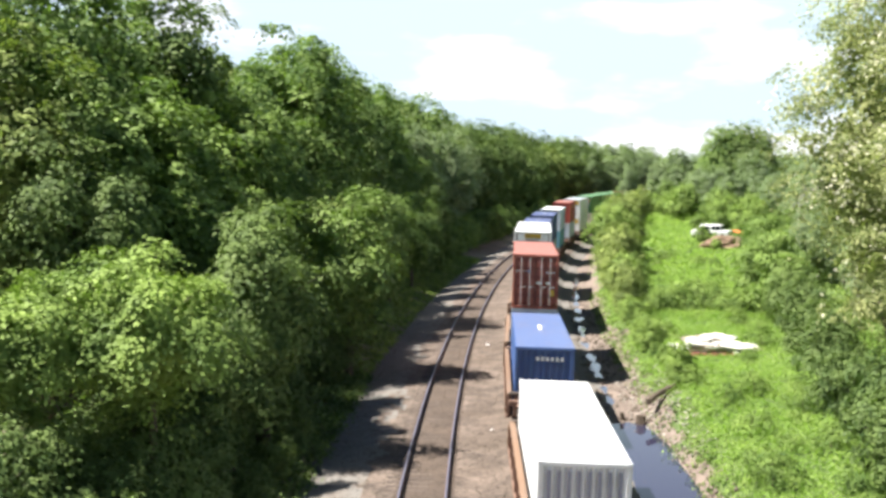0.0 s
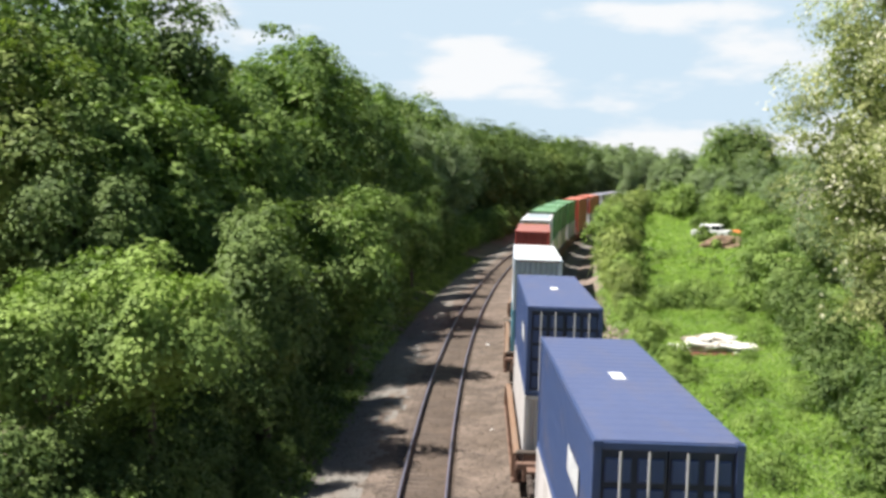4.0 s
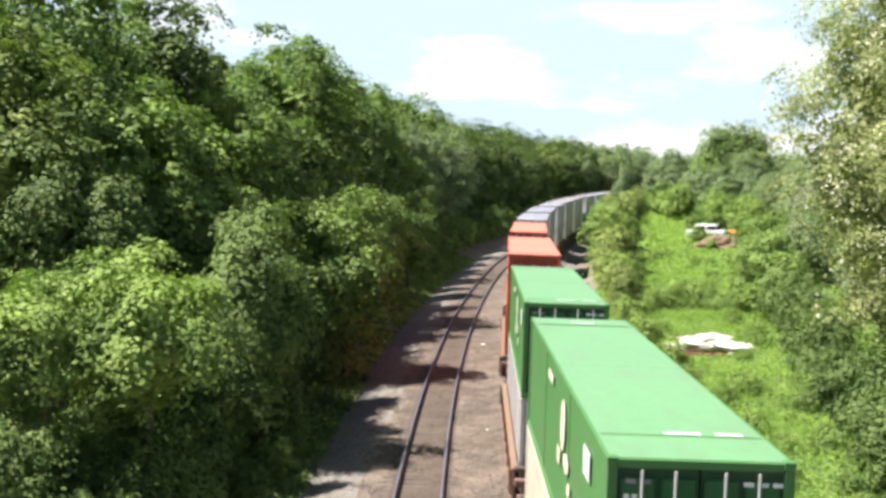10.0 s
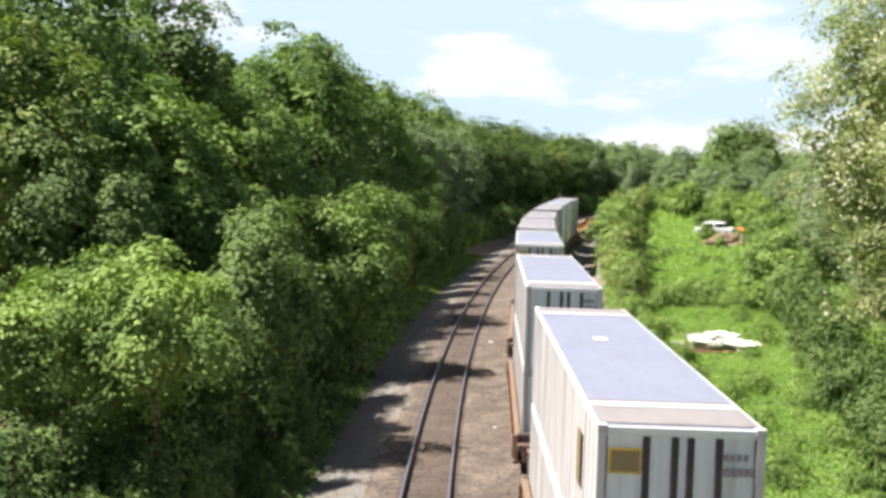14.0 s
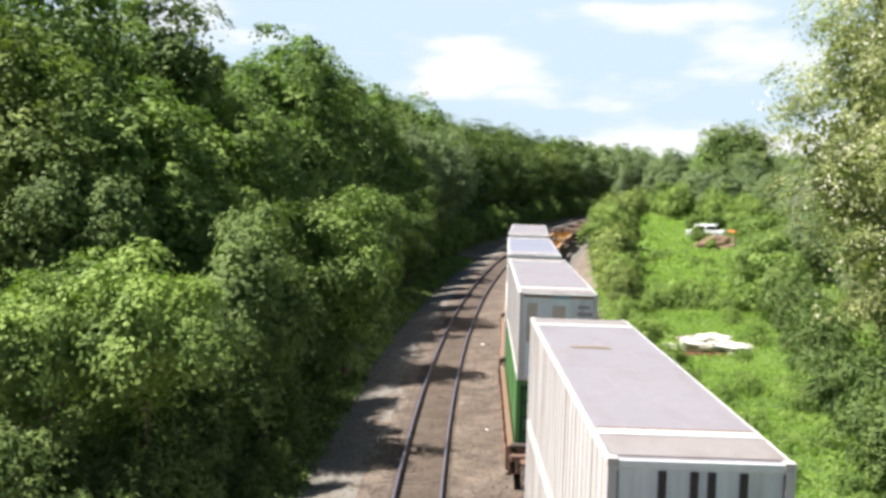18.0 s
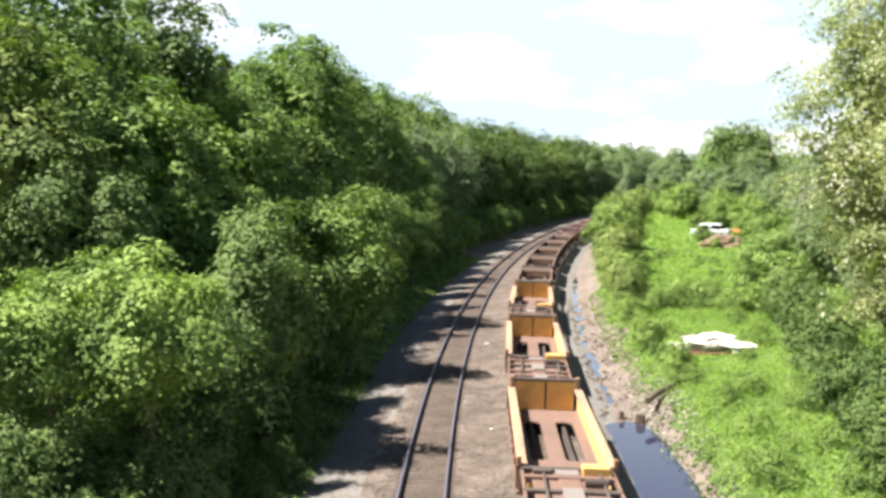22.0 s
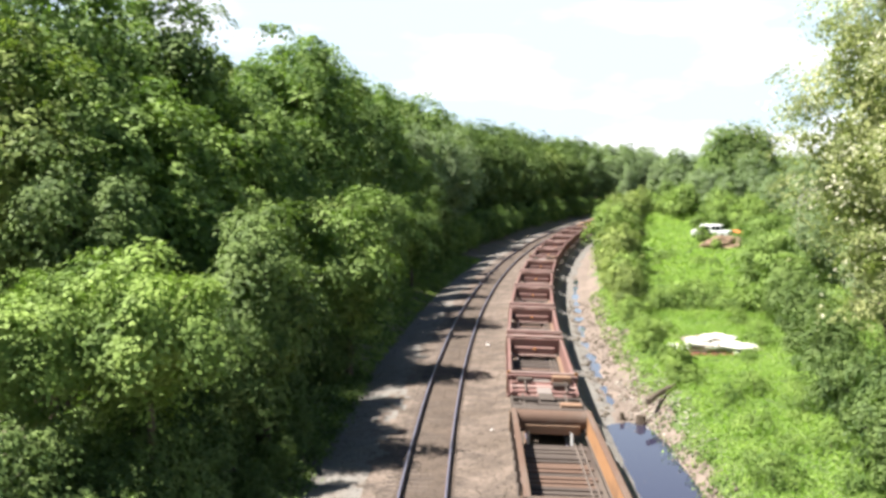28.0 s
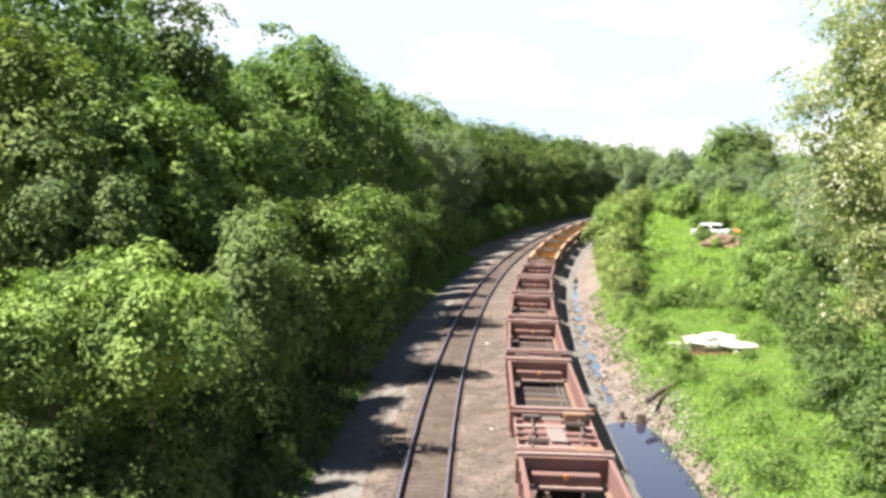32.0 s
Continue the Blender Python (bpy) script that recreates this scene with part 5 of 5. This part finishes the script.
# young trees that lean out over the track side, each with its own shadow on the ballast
# kind 0 has the darkened leaf that stands for its shaded side
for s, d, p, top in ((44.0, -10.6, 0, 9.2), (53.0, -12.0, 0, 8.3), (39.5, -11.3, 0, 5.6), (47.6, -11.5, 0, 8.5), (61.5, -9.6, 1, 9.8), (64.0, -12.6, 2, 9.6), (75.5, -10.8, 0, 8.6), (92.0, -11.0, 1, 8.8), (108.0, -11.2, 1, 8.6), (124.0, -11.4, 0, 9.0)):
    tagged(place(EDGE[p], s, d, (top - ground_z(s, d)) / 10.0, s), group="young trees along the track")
s = 66.0
while s < 330:
    p = (BUSH if s < 120 else DARKBUSH)[rnd.randrange(3)]
    o = place(p, s, -11.9 + rnd.uniform(-0.7, 0.4), rnd.uniform(0.40, 0.65) if s < 105 else rnd.uniform(0.45, 0.8), rnd.uniform(0, 6.28))
    tagged(o, "dense green shrub at the foot of the wooded bank", group="shrubs along the track")
    s += rnd.uniform(3.4, 5.5)
# the shaded hollow below the shrubs: its darkness is put into the leaf colour
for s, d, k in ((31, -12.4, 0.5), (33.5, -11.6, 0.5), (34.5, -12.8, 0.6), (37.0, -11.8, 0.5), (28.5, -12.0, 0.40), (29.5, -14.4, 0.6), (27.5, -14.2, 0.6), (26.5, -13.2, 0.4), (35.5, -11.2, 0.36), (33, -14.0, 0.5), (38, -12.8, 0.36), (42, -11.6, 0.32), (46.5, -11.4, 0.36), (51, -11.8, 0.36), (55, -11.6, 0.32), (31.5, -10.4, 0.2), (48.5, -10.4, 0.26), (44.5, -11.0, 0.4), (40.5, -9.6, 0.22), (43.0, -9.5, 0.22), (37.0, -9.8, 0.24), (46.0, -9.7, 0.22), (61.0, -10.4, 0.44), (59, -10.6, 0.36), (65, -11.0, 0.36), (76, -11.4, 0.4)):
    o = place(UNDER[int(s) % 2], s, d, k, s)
    tagged(o, "low undergrowth below the shrubs, shade in its leaf green", group="undergrowth")
for s, d, k in ((33.0, -12.0, 0.96), (31.0, -15.0, 0.82), (36.5, -16.0, 0.74), (39.5, -14.6, 0.80), (35.5, -13.0, 0.82)):
    o = place(LIGHT[int(s) % 2], s, d, k, s)
    tagged(o, group="light green shrubs")
    WIND.append((o, 0.7, s))

# shrubs between ditch and meadow, and the woods round the meadow
for s in steps(84, 235, 4.6):
    k = 0.42 + 0.36 * smooth(80, 130, s)
    if rnd.random() < 0.2:
        continue
    p = DITCHBUSH[rnd.randrange(2)] if rnd.random() < 0.8 else FARBUSH[rnd.randrange(3)]
    o = place(p, s, 7.5 + rnd.uniform(-0.9, 0.9), k * rnd.uniform(0.6, 1.35), rnd.uniform(0, 6.28))
    tagged(o, group="shrubs along the ditch")


for s in steps(112, 235, 5.2):
    o = place(DITCHBUSH[rnd.randrange(2)], s, 8.6 + 1.2 * smooth(110, 175, s) + rnd.uniform(-0.6, 0.6), rnd.uniform(0.5, 0.85), rnd.uniform(0, 6.28))
    tagged(o, group="shrubs along the ditch")
o = place(FARHAZE[1], 229, 7.0, 0.7, 2.0)
o.scale = (0.42, 0.42, 0.7)
tagged(o, "slim grey green tree beside the railway curve", group="shrubs along the ditch")
for s in steps(58, 84, 2.6):
    o = place(FARBUSH[rnd.randrange(3)], s, 6.9 + rnd.uniform(-0.4, 0.5), rnd.uniform(0.14, 0.34), rnd.uniform(0, 6.28))
    tagged(o, "low green shrub on the ditch bank", group="shrubs along the ditch")


def wood_edge(s):
    """Where the woods begin on the meadow's far side."""
    return 13.5 + 9.5 * smooth(50, 140, s) - 8.0 * smooth(165, 205, s) - 7.0 * smooth(205, 240, s)


s = 80.0
while s < 440:
    for row, (p, k0, k1) in enumerate(((FARBUSH, 0.45, 0.9), (FARHAZE, 0.40, 0.55), (FARHAZE, 0.45, 0.7), (FAR, 0.6, 0.85))):
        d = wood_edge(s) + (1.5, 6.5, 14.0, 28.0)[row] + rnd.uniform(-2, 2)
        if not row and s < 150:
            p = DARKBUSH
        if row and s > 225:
            p, k0, k1 = FARHAZE, 0.54, 0.78
        if row and abs(s - 136) < 9 and d < 38 or row > 1 and int(s * 2) % 4 < 2:
            continue
        o = place(p[rnd.randrange(len(p))], s + rnd.uniform(-3, 3), max(d, 7.5), rnd.uniform(k0, k1), rnd.uniform(0, 6.28))
        tagged(o, group="trees behind the meadow")
    s += 6.5

for s, d, k in ((228, 25.0, 0.95), (233, 28.0, 1.0), (226, 29.5, 0.92), (236, 24.0, 0.85)):
    tagged(place(FAR[int(s) % 4], s, d, k, s), group="trees behind the meadow")

# blossoming locust trees at the near end of the meadow
LOCUST = [tree("locust_tree", 80 + i, 20.0, 4.6, 200, 10, 24, 0.9, 0.078, M_LEAF_PALE, 0.16, "tall pale green locust tree with creamy blossom", lump=0.8, core=3500, under=0.7, bloom=0.10) for i in range(2)]
for i, (s, d, k) in enumerate(((47, 13.8, 1.0), (57, 17.8, 0.92), (41, 14.4, 0.8), (66, 20.0, 0.6), (45, 16.8, 1.05))):
    o = tagged(place(LOCUST[i % 2], s, d, k, 1.3 * i), group="locust trees")
    WIND.append((o, 0.25, s))
# UNDER's darkened leaf colour stands for the locust trees' shade
for s, d, k in ((38, 11.0, 0.55), (41, 12.4, 0.75), (47, 12.0, 0.55), (54, 13.4, 0.6), (61, 14.4, 0.55), (70, 15.8, 0.6), (78, 17.0, 0.6)):
    tagged(place(UNDER[int(s) % 2], s, d, k, s), "shrub under the locust trees, leaf green darkened for shade", group="shrubs under the locust trees")
for i in range(80):
    s = rnd.uniform(34, 130)
    d = rnd.uniform(6.8, wood_edge(s) + 1)
    tagged(place(WEED[i % 2], s, d, rnd.uniform(0.35, 0.8), i), group="bramble mounds")

for i in range(26):
    s = 84 + 9 * rnd.random()
    tagged(place(WEED[i % 2], s, 8.5 + 11 * i / 26, rnd.uniform(0.8, 1.3), i), group="bramble mounds")

# rubble, stumps and other leavings
M_SLAB = mat("white_board", (0.74, 0.72, 0.69), 0.8, var=0.1, scale=1.5, fine=12, dirt=(0.45, 0.40, 0.34), dirt_amount=0.35)
M_OLDBOARD = mat("dirty_board", (0.36, 0.30, 0.25), 0.9, var=0.3, scale=2, fine=12)
M_BRICK = mat("broken_brick", (0.34, 0.15, 0.10), 0.9, var=0.3, scale=3, fine=20, bump=0.4)
M_WOOD = mat("rotten_wood", (0.10, 0.075, 0.055), 0.95, var=0.4, scale=3, fine=18, bump=0.6, stretch=(1, 1, 0.4))
M_DIRT = mat("spoil_heap", (0.20, 0.135, 0.09), 0.95, var=0.4, scale=0.8, fine=6, bump=1.0)
M_WHITE_CAR = mat("white_car_paint", (0.6, 0.61, 0.63), 0.3, var=0.04, bump=0)
M_GLASS = mat("dark_glass", (0.02, 0.025, 0.03), 0.08, var=0.05, bump=0)
M_TYRE = mat("tyre_rubber", (0.025, 0.025, 0.025), 0.9, bump=0.1)
M_HOUSE = mat("pale_house_wall", (0.66, 0.58, 0.53), 0.9, var=0.12, scale=0.8, fine=10)
M_SHINGLE = mat("grey_shingle", (0.16, 0.15, 0.15), 0.95, var=0.3, scale=1.0, fine=12)
M_TARP = mat("orange_sheet", (0.70, 0.22, 0.06), 0.7, var=0.15)


def on_ground(s, d, turn=0.0, lift=0.0):
    return Matrix.Translation(line(s, d, ground_z(s, d) + lift)) @ Matrix.Rotation(turn - heading(s), 4, "Z")


def slab(w, l, h, seed):
    """A broken board: an uneven outline with thickness."""
    rg = random.Random(seed)
    bm = bmesh.new()
    n = 5
    ring = []
    for k in range(n):
        a = 6.283 * k / n + rg.uniform(-0.3, 0.3)
        q = rg.uniform(0.75, 1.1)
        ring.append((math.cos(a) * w / 2 * q, math.sin(a) * l / 2 * q))
    lo = [bm.verts.new((x, y, 0)) for x, y in ring]
    hi = [bm.verts.new((x, y, h)) for x, y in ring]
    bm.faces.new(hi)
    bm.faces.new(lo[::-1])
    for k in range(n):
        bm.faces.new((lo[k], lo[(k + 1) % n], hi[(k + 1) % n], hi[k]))
    return bm


def rubble(s, d, count, wide, label):
    t = new("rubble_pile")
    t.matrix_basis = on_ground(s, d)
    rg = random.Random(int(s))
    for k in range(count):
        x, y = rg.triangular(-wide, wide, 0.3), rg.triangular(-0.6, 0.5, -0.1) * wide
        z = 0.26 + 0.75 * max(0, 1 - abs(x) / wide) * rg.random() + 0.12 * (y / wide)
        part("board", slab(rg.uniform(0.7, 2.1), rg.uniform(0.5, 1.5), rg.uniform(0.05, 0.16), k + 5), (M_SLAB, M_SLAB, M_SLAB, M_SLAB, M_OLDBOARD)[k % 5], t,
             m=pose(x, y, z, rg.uniform(0, 10), rg.uniform(-8, 8), rg.uniform(-30, 30)))
    for k in range(count // 2):
        part("brick", box(-0.11, 0.11, -0.05, 0.05, -0.035, 0.035, 0.008), M_BRICK, t, "broken red brick",
             m=pose(rg.uniform(-wide * 0.7, wide * 0.7), -0.55 * wide + rg.uniform(-0.2, 0.2), 0.16, rg.uniform(-40, 40), rg.uniform(-40, 40), rg.uniform(0, 180)))
    return tagged(t, label, "rubble")


rubble(68.5, 10.3, 100, 2.3, "heap of white broken boards with brick pieces in the weeds")
rubble(74.5, 7.5, 9, 0.55, "few white broken boards in the grass")

for s, d, h, r in ((54.4, 3.9, 0.40, 0.13), (53.6, 4.65, 0.45, 0.24)):
    bm = bmesh.new()
    bmesh.ops.create_cone(bm, cap_ends=True, segments=9, radius1=r * 1.2, radius2=r * 0.85, depth=h + 0.5, matrix=pose(0, 0, (h - 0.5) / 2))
    for v in bm.verts:
        v.co += Vector((noise.noise(v.co * 3 + Vector((s, d, 0))), noise.noise(v.co * 4), 0.6 * noise.noise(v.co * 5))) * r * 0.5
    st = part("stump", bm, M_WOOD)
    st.matrix_basis = Matrix.Translation(line(s, d, -1.1))
    tagged(st, "dark rotten stump standing at the ditch water", "stump", "stumps in the ditch")
bm = bmesh.new()
for a, b, r0, r1 in (((-2.4, 0, 0), (-0.8, 0.12, 0.06), 0.16, 0.19), ((-0.8, 0.12, 0.06), (0.9, 0.0, 0.10), 0.19, 0.17), ((0.9, 0, 0.10), (2.4, 0.2, 0.02), 0.17, 0.10)):
    add_cyl(bm, a, b, r0, r1, 9)
lg = part("fallen_log", bm, M_WOOD)
lg.matrix_basis = Matrix.Translation(line(55.8, 6.0, ground_z(55.8, 6.0) + 0.24)) @ pose(0, 0, 0, 0, -3, 58) @ Matrix.Scale(0.82, 4)
tagged(lg, "dark fallen log on the muddy ditch bank", "log")

for s, d, k in ((146, 18.4, 0.36), (148.5, 19.8, 0.22), (139, 19.4, 0.22), (146, 22.8, 0.4), (150, 24.0, 0.5), (160, 21.5, 0.5), (161, 18.8, 0.45)):
    tagged(place(FARBUSH[int(s) % 3], s, d, k, s), group="shrubs round the parked van")

bm = bmesh.new()
add_cyl(bm, (0, 0, -0.3), (0.1, 0, 2.2), 0.07, 0.045, 7)
add_cyl(bm, (0.1, 0, 2.2), (-0.35, 0.1, 3.0), 0.04, 0.012, 6)
for z, a, q in ((1.2, 0.3, 0.7), (1.7, 2.4, 0.9), (2.1, 4.0, 0.8), (2.6, 1.2, 0.7), (2.9, 3.3, 0.5), (1.5, 5.2, 0.6)):
    add_cyl(bm, (0.06, 0, z), (q * math.cos(a), q * math.sin(a), z + q * 0.8), 0.022, 0.008, 5)
dead = part("dead_sapling", bm, mat("grey_dead_wood", (0.34, 0.31, 0.28), 0.9, var=0.25, scale=4, fine=20))
dead.matrix_basis = on_ground(84, 7.3) @ Matrix.Scale(0.75, 4)
tagged(dead, "bare grey dead sapling beside the ditch", "dead tree")

# parked van, spoil heap and house by the wood
van = new("parked_van")
van.matrix_basis = on_ground(156, 20.2, radians(70))
part("body", box(-0.95, 0.95, -2.5, 2.5, 0.4, 1.15, 0.14), M_WHITE_CAR, van)
part("cabin", box(-0.88, 0.88, -1.4, 1.5, 1.1, 1.85, 0.22), M_WHITE_CAR, van)
for sx in (-1, 1):
    for y in (-0.75, 0.65):
        part("side_window", box(-0.01, 0.01, -0.55, 0.55, 1.25, 1.68, 0.004), M_GLASS, van, m=pose(sx * 0.885, y, 0))
part("windscreen", box(-0.7, 0.7, -0.01, 0.01, 1.22, 1.7, 0.004), M_GLASS, van, m=pose(0, -1.41, 0))
for sx, y in itertools.product((-1, 1), (-1.6, 1.6)):
    part("wheel", cyl((sx * 0.78, y, 0.34), (sx * 0.97, y, 0.34), 0.34, seg=16), M_TYRE, van)
tagged(van, "white parked van beside a brown spoil heap", "van")
bm = bmesh.new()
bmesh.ops.create_icosphere(bm, subdivisions=4, radius=1.0)
for v in bm.verts:
    v.co = Vector((v.co.x * 2.6, v.co.y * 1.9, max(-0.3, v.co.z) * 1.5)) * (1 + 0.25 * noise.fractal(v.co * 1.5, 0.8, 2.0, 4))
hp = part("spoil_mound", bm, M_DIRT)
hp.matrix_basis = on_ground(141, 20.6)
tagged(hp, "brown heap of dumped earth at the meadow edge", "spoil heap")
tp = part("orange_sheet", slab(1.6, 1.2, 0.06, 3), M_TARP)
tp.matrix_basis = on_ground(143, 22.2, 0.4, 1.75) @ pose(0, 0, 0, 25, 10, 0)
tagged(tp, "orange plastic sheet over the spoil heap", "sheet")

house = new("house")
house.matrix_basis = on_ground(138, 33.0, radians(12)) @ Matrix.Scale(0.8, 4)
part("wall", box(-5, 5, -4, 4, -0.5, 6.4), M_HOUSE, house)
bm = bmesh.new()
rf = [bm.verts.new(q) for q in ((-5.4, -4.5, 6.3), (5.4, -4.5, 6.3), (5.4, 4.5, 6.3), (-5.4, 4.5, 6.3), (-5.4, 0, 8.9), (5.4, 0, 8.9))]
for q in ((0, 1, 5, 4), (2, 3, 4, 5), (0, 4, 3), (1, 2, 5), (3, 2, 1, 0)):
    bm.faces.new([rf[k] for k in q])
part("roof", bm, M_SHINGLE, house)
for x in (-3.2, 0, 3.2):
    for z in (1.0, 3.9):
        wi = part("window", box(-0.6, 0.6, -0.05, 0.05, 0, 1.4, 0.02), M_SLAB, house, m=pose(x, -4.02, z))
        part("pane", box(-0.5, 0.5, -0.02, 0.02, 0.1, 1.3), M_GLASS, wi, m=pose(0, -0.045, 0))
tagged(house, "pale two-storey house half hidden by trees", "house")

weeds("grass", 1, (28, 115, 5.6, 21), 38000, 0.068, 0.5, M_GRASS, "lush bright green grass and weeds on the meadow",
      keep=lambda s, d: d > 6.2 + 0.9 * noise.noise((s * 0.12, 0, 7)) + rnd.uniform(-0.5, 0.5))
weeds("grass", 6, (48, 115, 20, 30), 5000, 0.11, 0.6, M_LEAF_LIGHT, "rough grass under the trees beside the meadow")
weeds("grass", 2, (110, 230, 8, 26), 9000, 0.17, 0.5, M_GRASS, "bright green grass on the far meadow")
weeds("grass", 4, (34, 110, 5.0, 6.4), 900, 0.08, 0.3, M_LEAF_LIGHT, "straggling weeds on the ditch bank", lump=0.6)
# shade under the shrubs is painted into the leaf colour of these weeds
weeds("undergrowth", 9, (24, 62, -17, -8.3), 8500, 0.10, 0.55, M_LEAF_DARK_SHADE, "low weeds under the shrubs, shade in their leaf green")
weeds("grass", 3, (46, 150, -13.5, -8.6), 9000, 0.09, 0.4, M_LEAF_LIGHT, "grass verge along the foot of the wood")


# pale stones round the log, and two light stones between the tracks
M_PALE = mat("pale_stone", (0.36, 0.33, 0.29), 0.95, var=0.3, scale=2, fine=20, bump=0.3)
rp = np.random.default_rng(8)
pv, pf = [], []
for k in range(700):
    s, d = rp.uniform(46, 64), rp.uniform(4.3, 6.9)
    c = np.array(line(s, d, ground_z(s, d) + 0.03))
    size = 0.03 + 0.10 * rp.random() ** 3
    pv.append(octa * size * (0.6 + 0.7 * rp.random((6, 1))) * np.array([1.2, 1.2, 0.7]) + c)
    pf.append(octa_f + 6 * k)
tagged(part("pale_stones", raw_mesh("pale_stones", np.concatenate(pv), np.concatenate(pf), M_PALE)), "pale stones scattered on the ditch bank", "stones", kind="stuff")
for s, d, q in ((72.8, -2.6, 0.12), (48.3, -2.1, 0.06)):
    bm = bmesh.new()
    bmesh.ops.create_icosphere(bm, subdivisions=2, radius=q)
    for v in bm.verts:
        v.co = Vector((v.co.x * 1.2, v.co.y, v.co.z * 0.6)) * (1 + 0.3 * noise.noise(v.co * 9))
    st = part("stone", bm, M_SLAB)
    st.matrix_basis = Matrix.Translation(line(s, d, -0.20))
    tagged(st, "single white stone lying on the ballast", "stone", "white stones")


def swaying(thing, amount, phase):
    """A slow, uneven sway in the wind."""
    m0 = thing.matrix_basis.copy()
    m0 = Matrix.LocRotScale(m0.translation, m0.to_quaternion(), None)
    rows = []
    for i in range(41):
        t = i * 0.8
        a = amount * (math.sin(1.9 * t + phase) + 0.6 * math.sin(3.1 * t + 2 * phase))
        b = amount * 0.6 * math.sin(2.4 * t + 1.7 * phase)
        rows.append((t, Matrix.Translation(m0.translation) @ pose(0, 0, 0, b, a, 0) @ m0.to_quaternion().to_matrix().to_4x4()))
    walk(thing, rows)


def motions():
    for thing, amount, phase in WIND:
        swaying(thing, amount, phase)
    for thing, u, length, z, off in TRAIN:
        walk(thing, [(t, riding_pose(u - SPEED * t, length, z, off)) for t in range(33)])


motions()
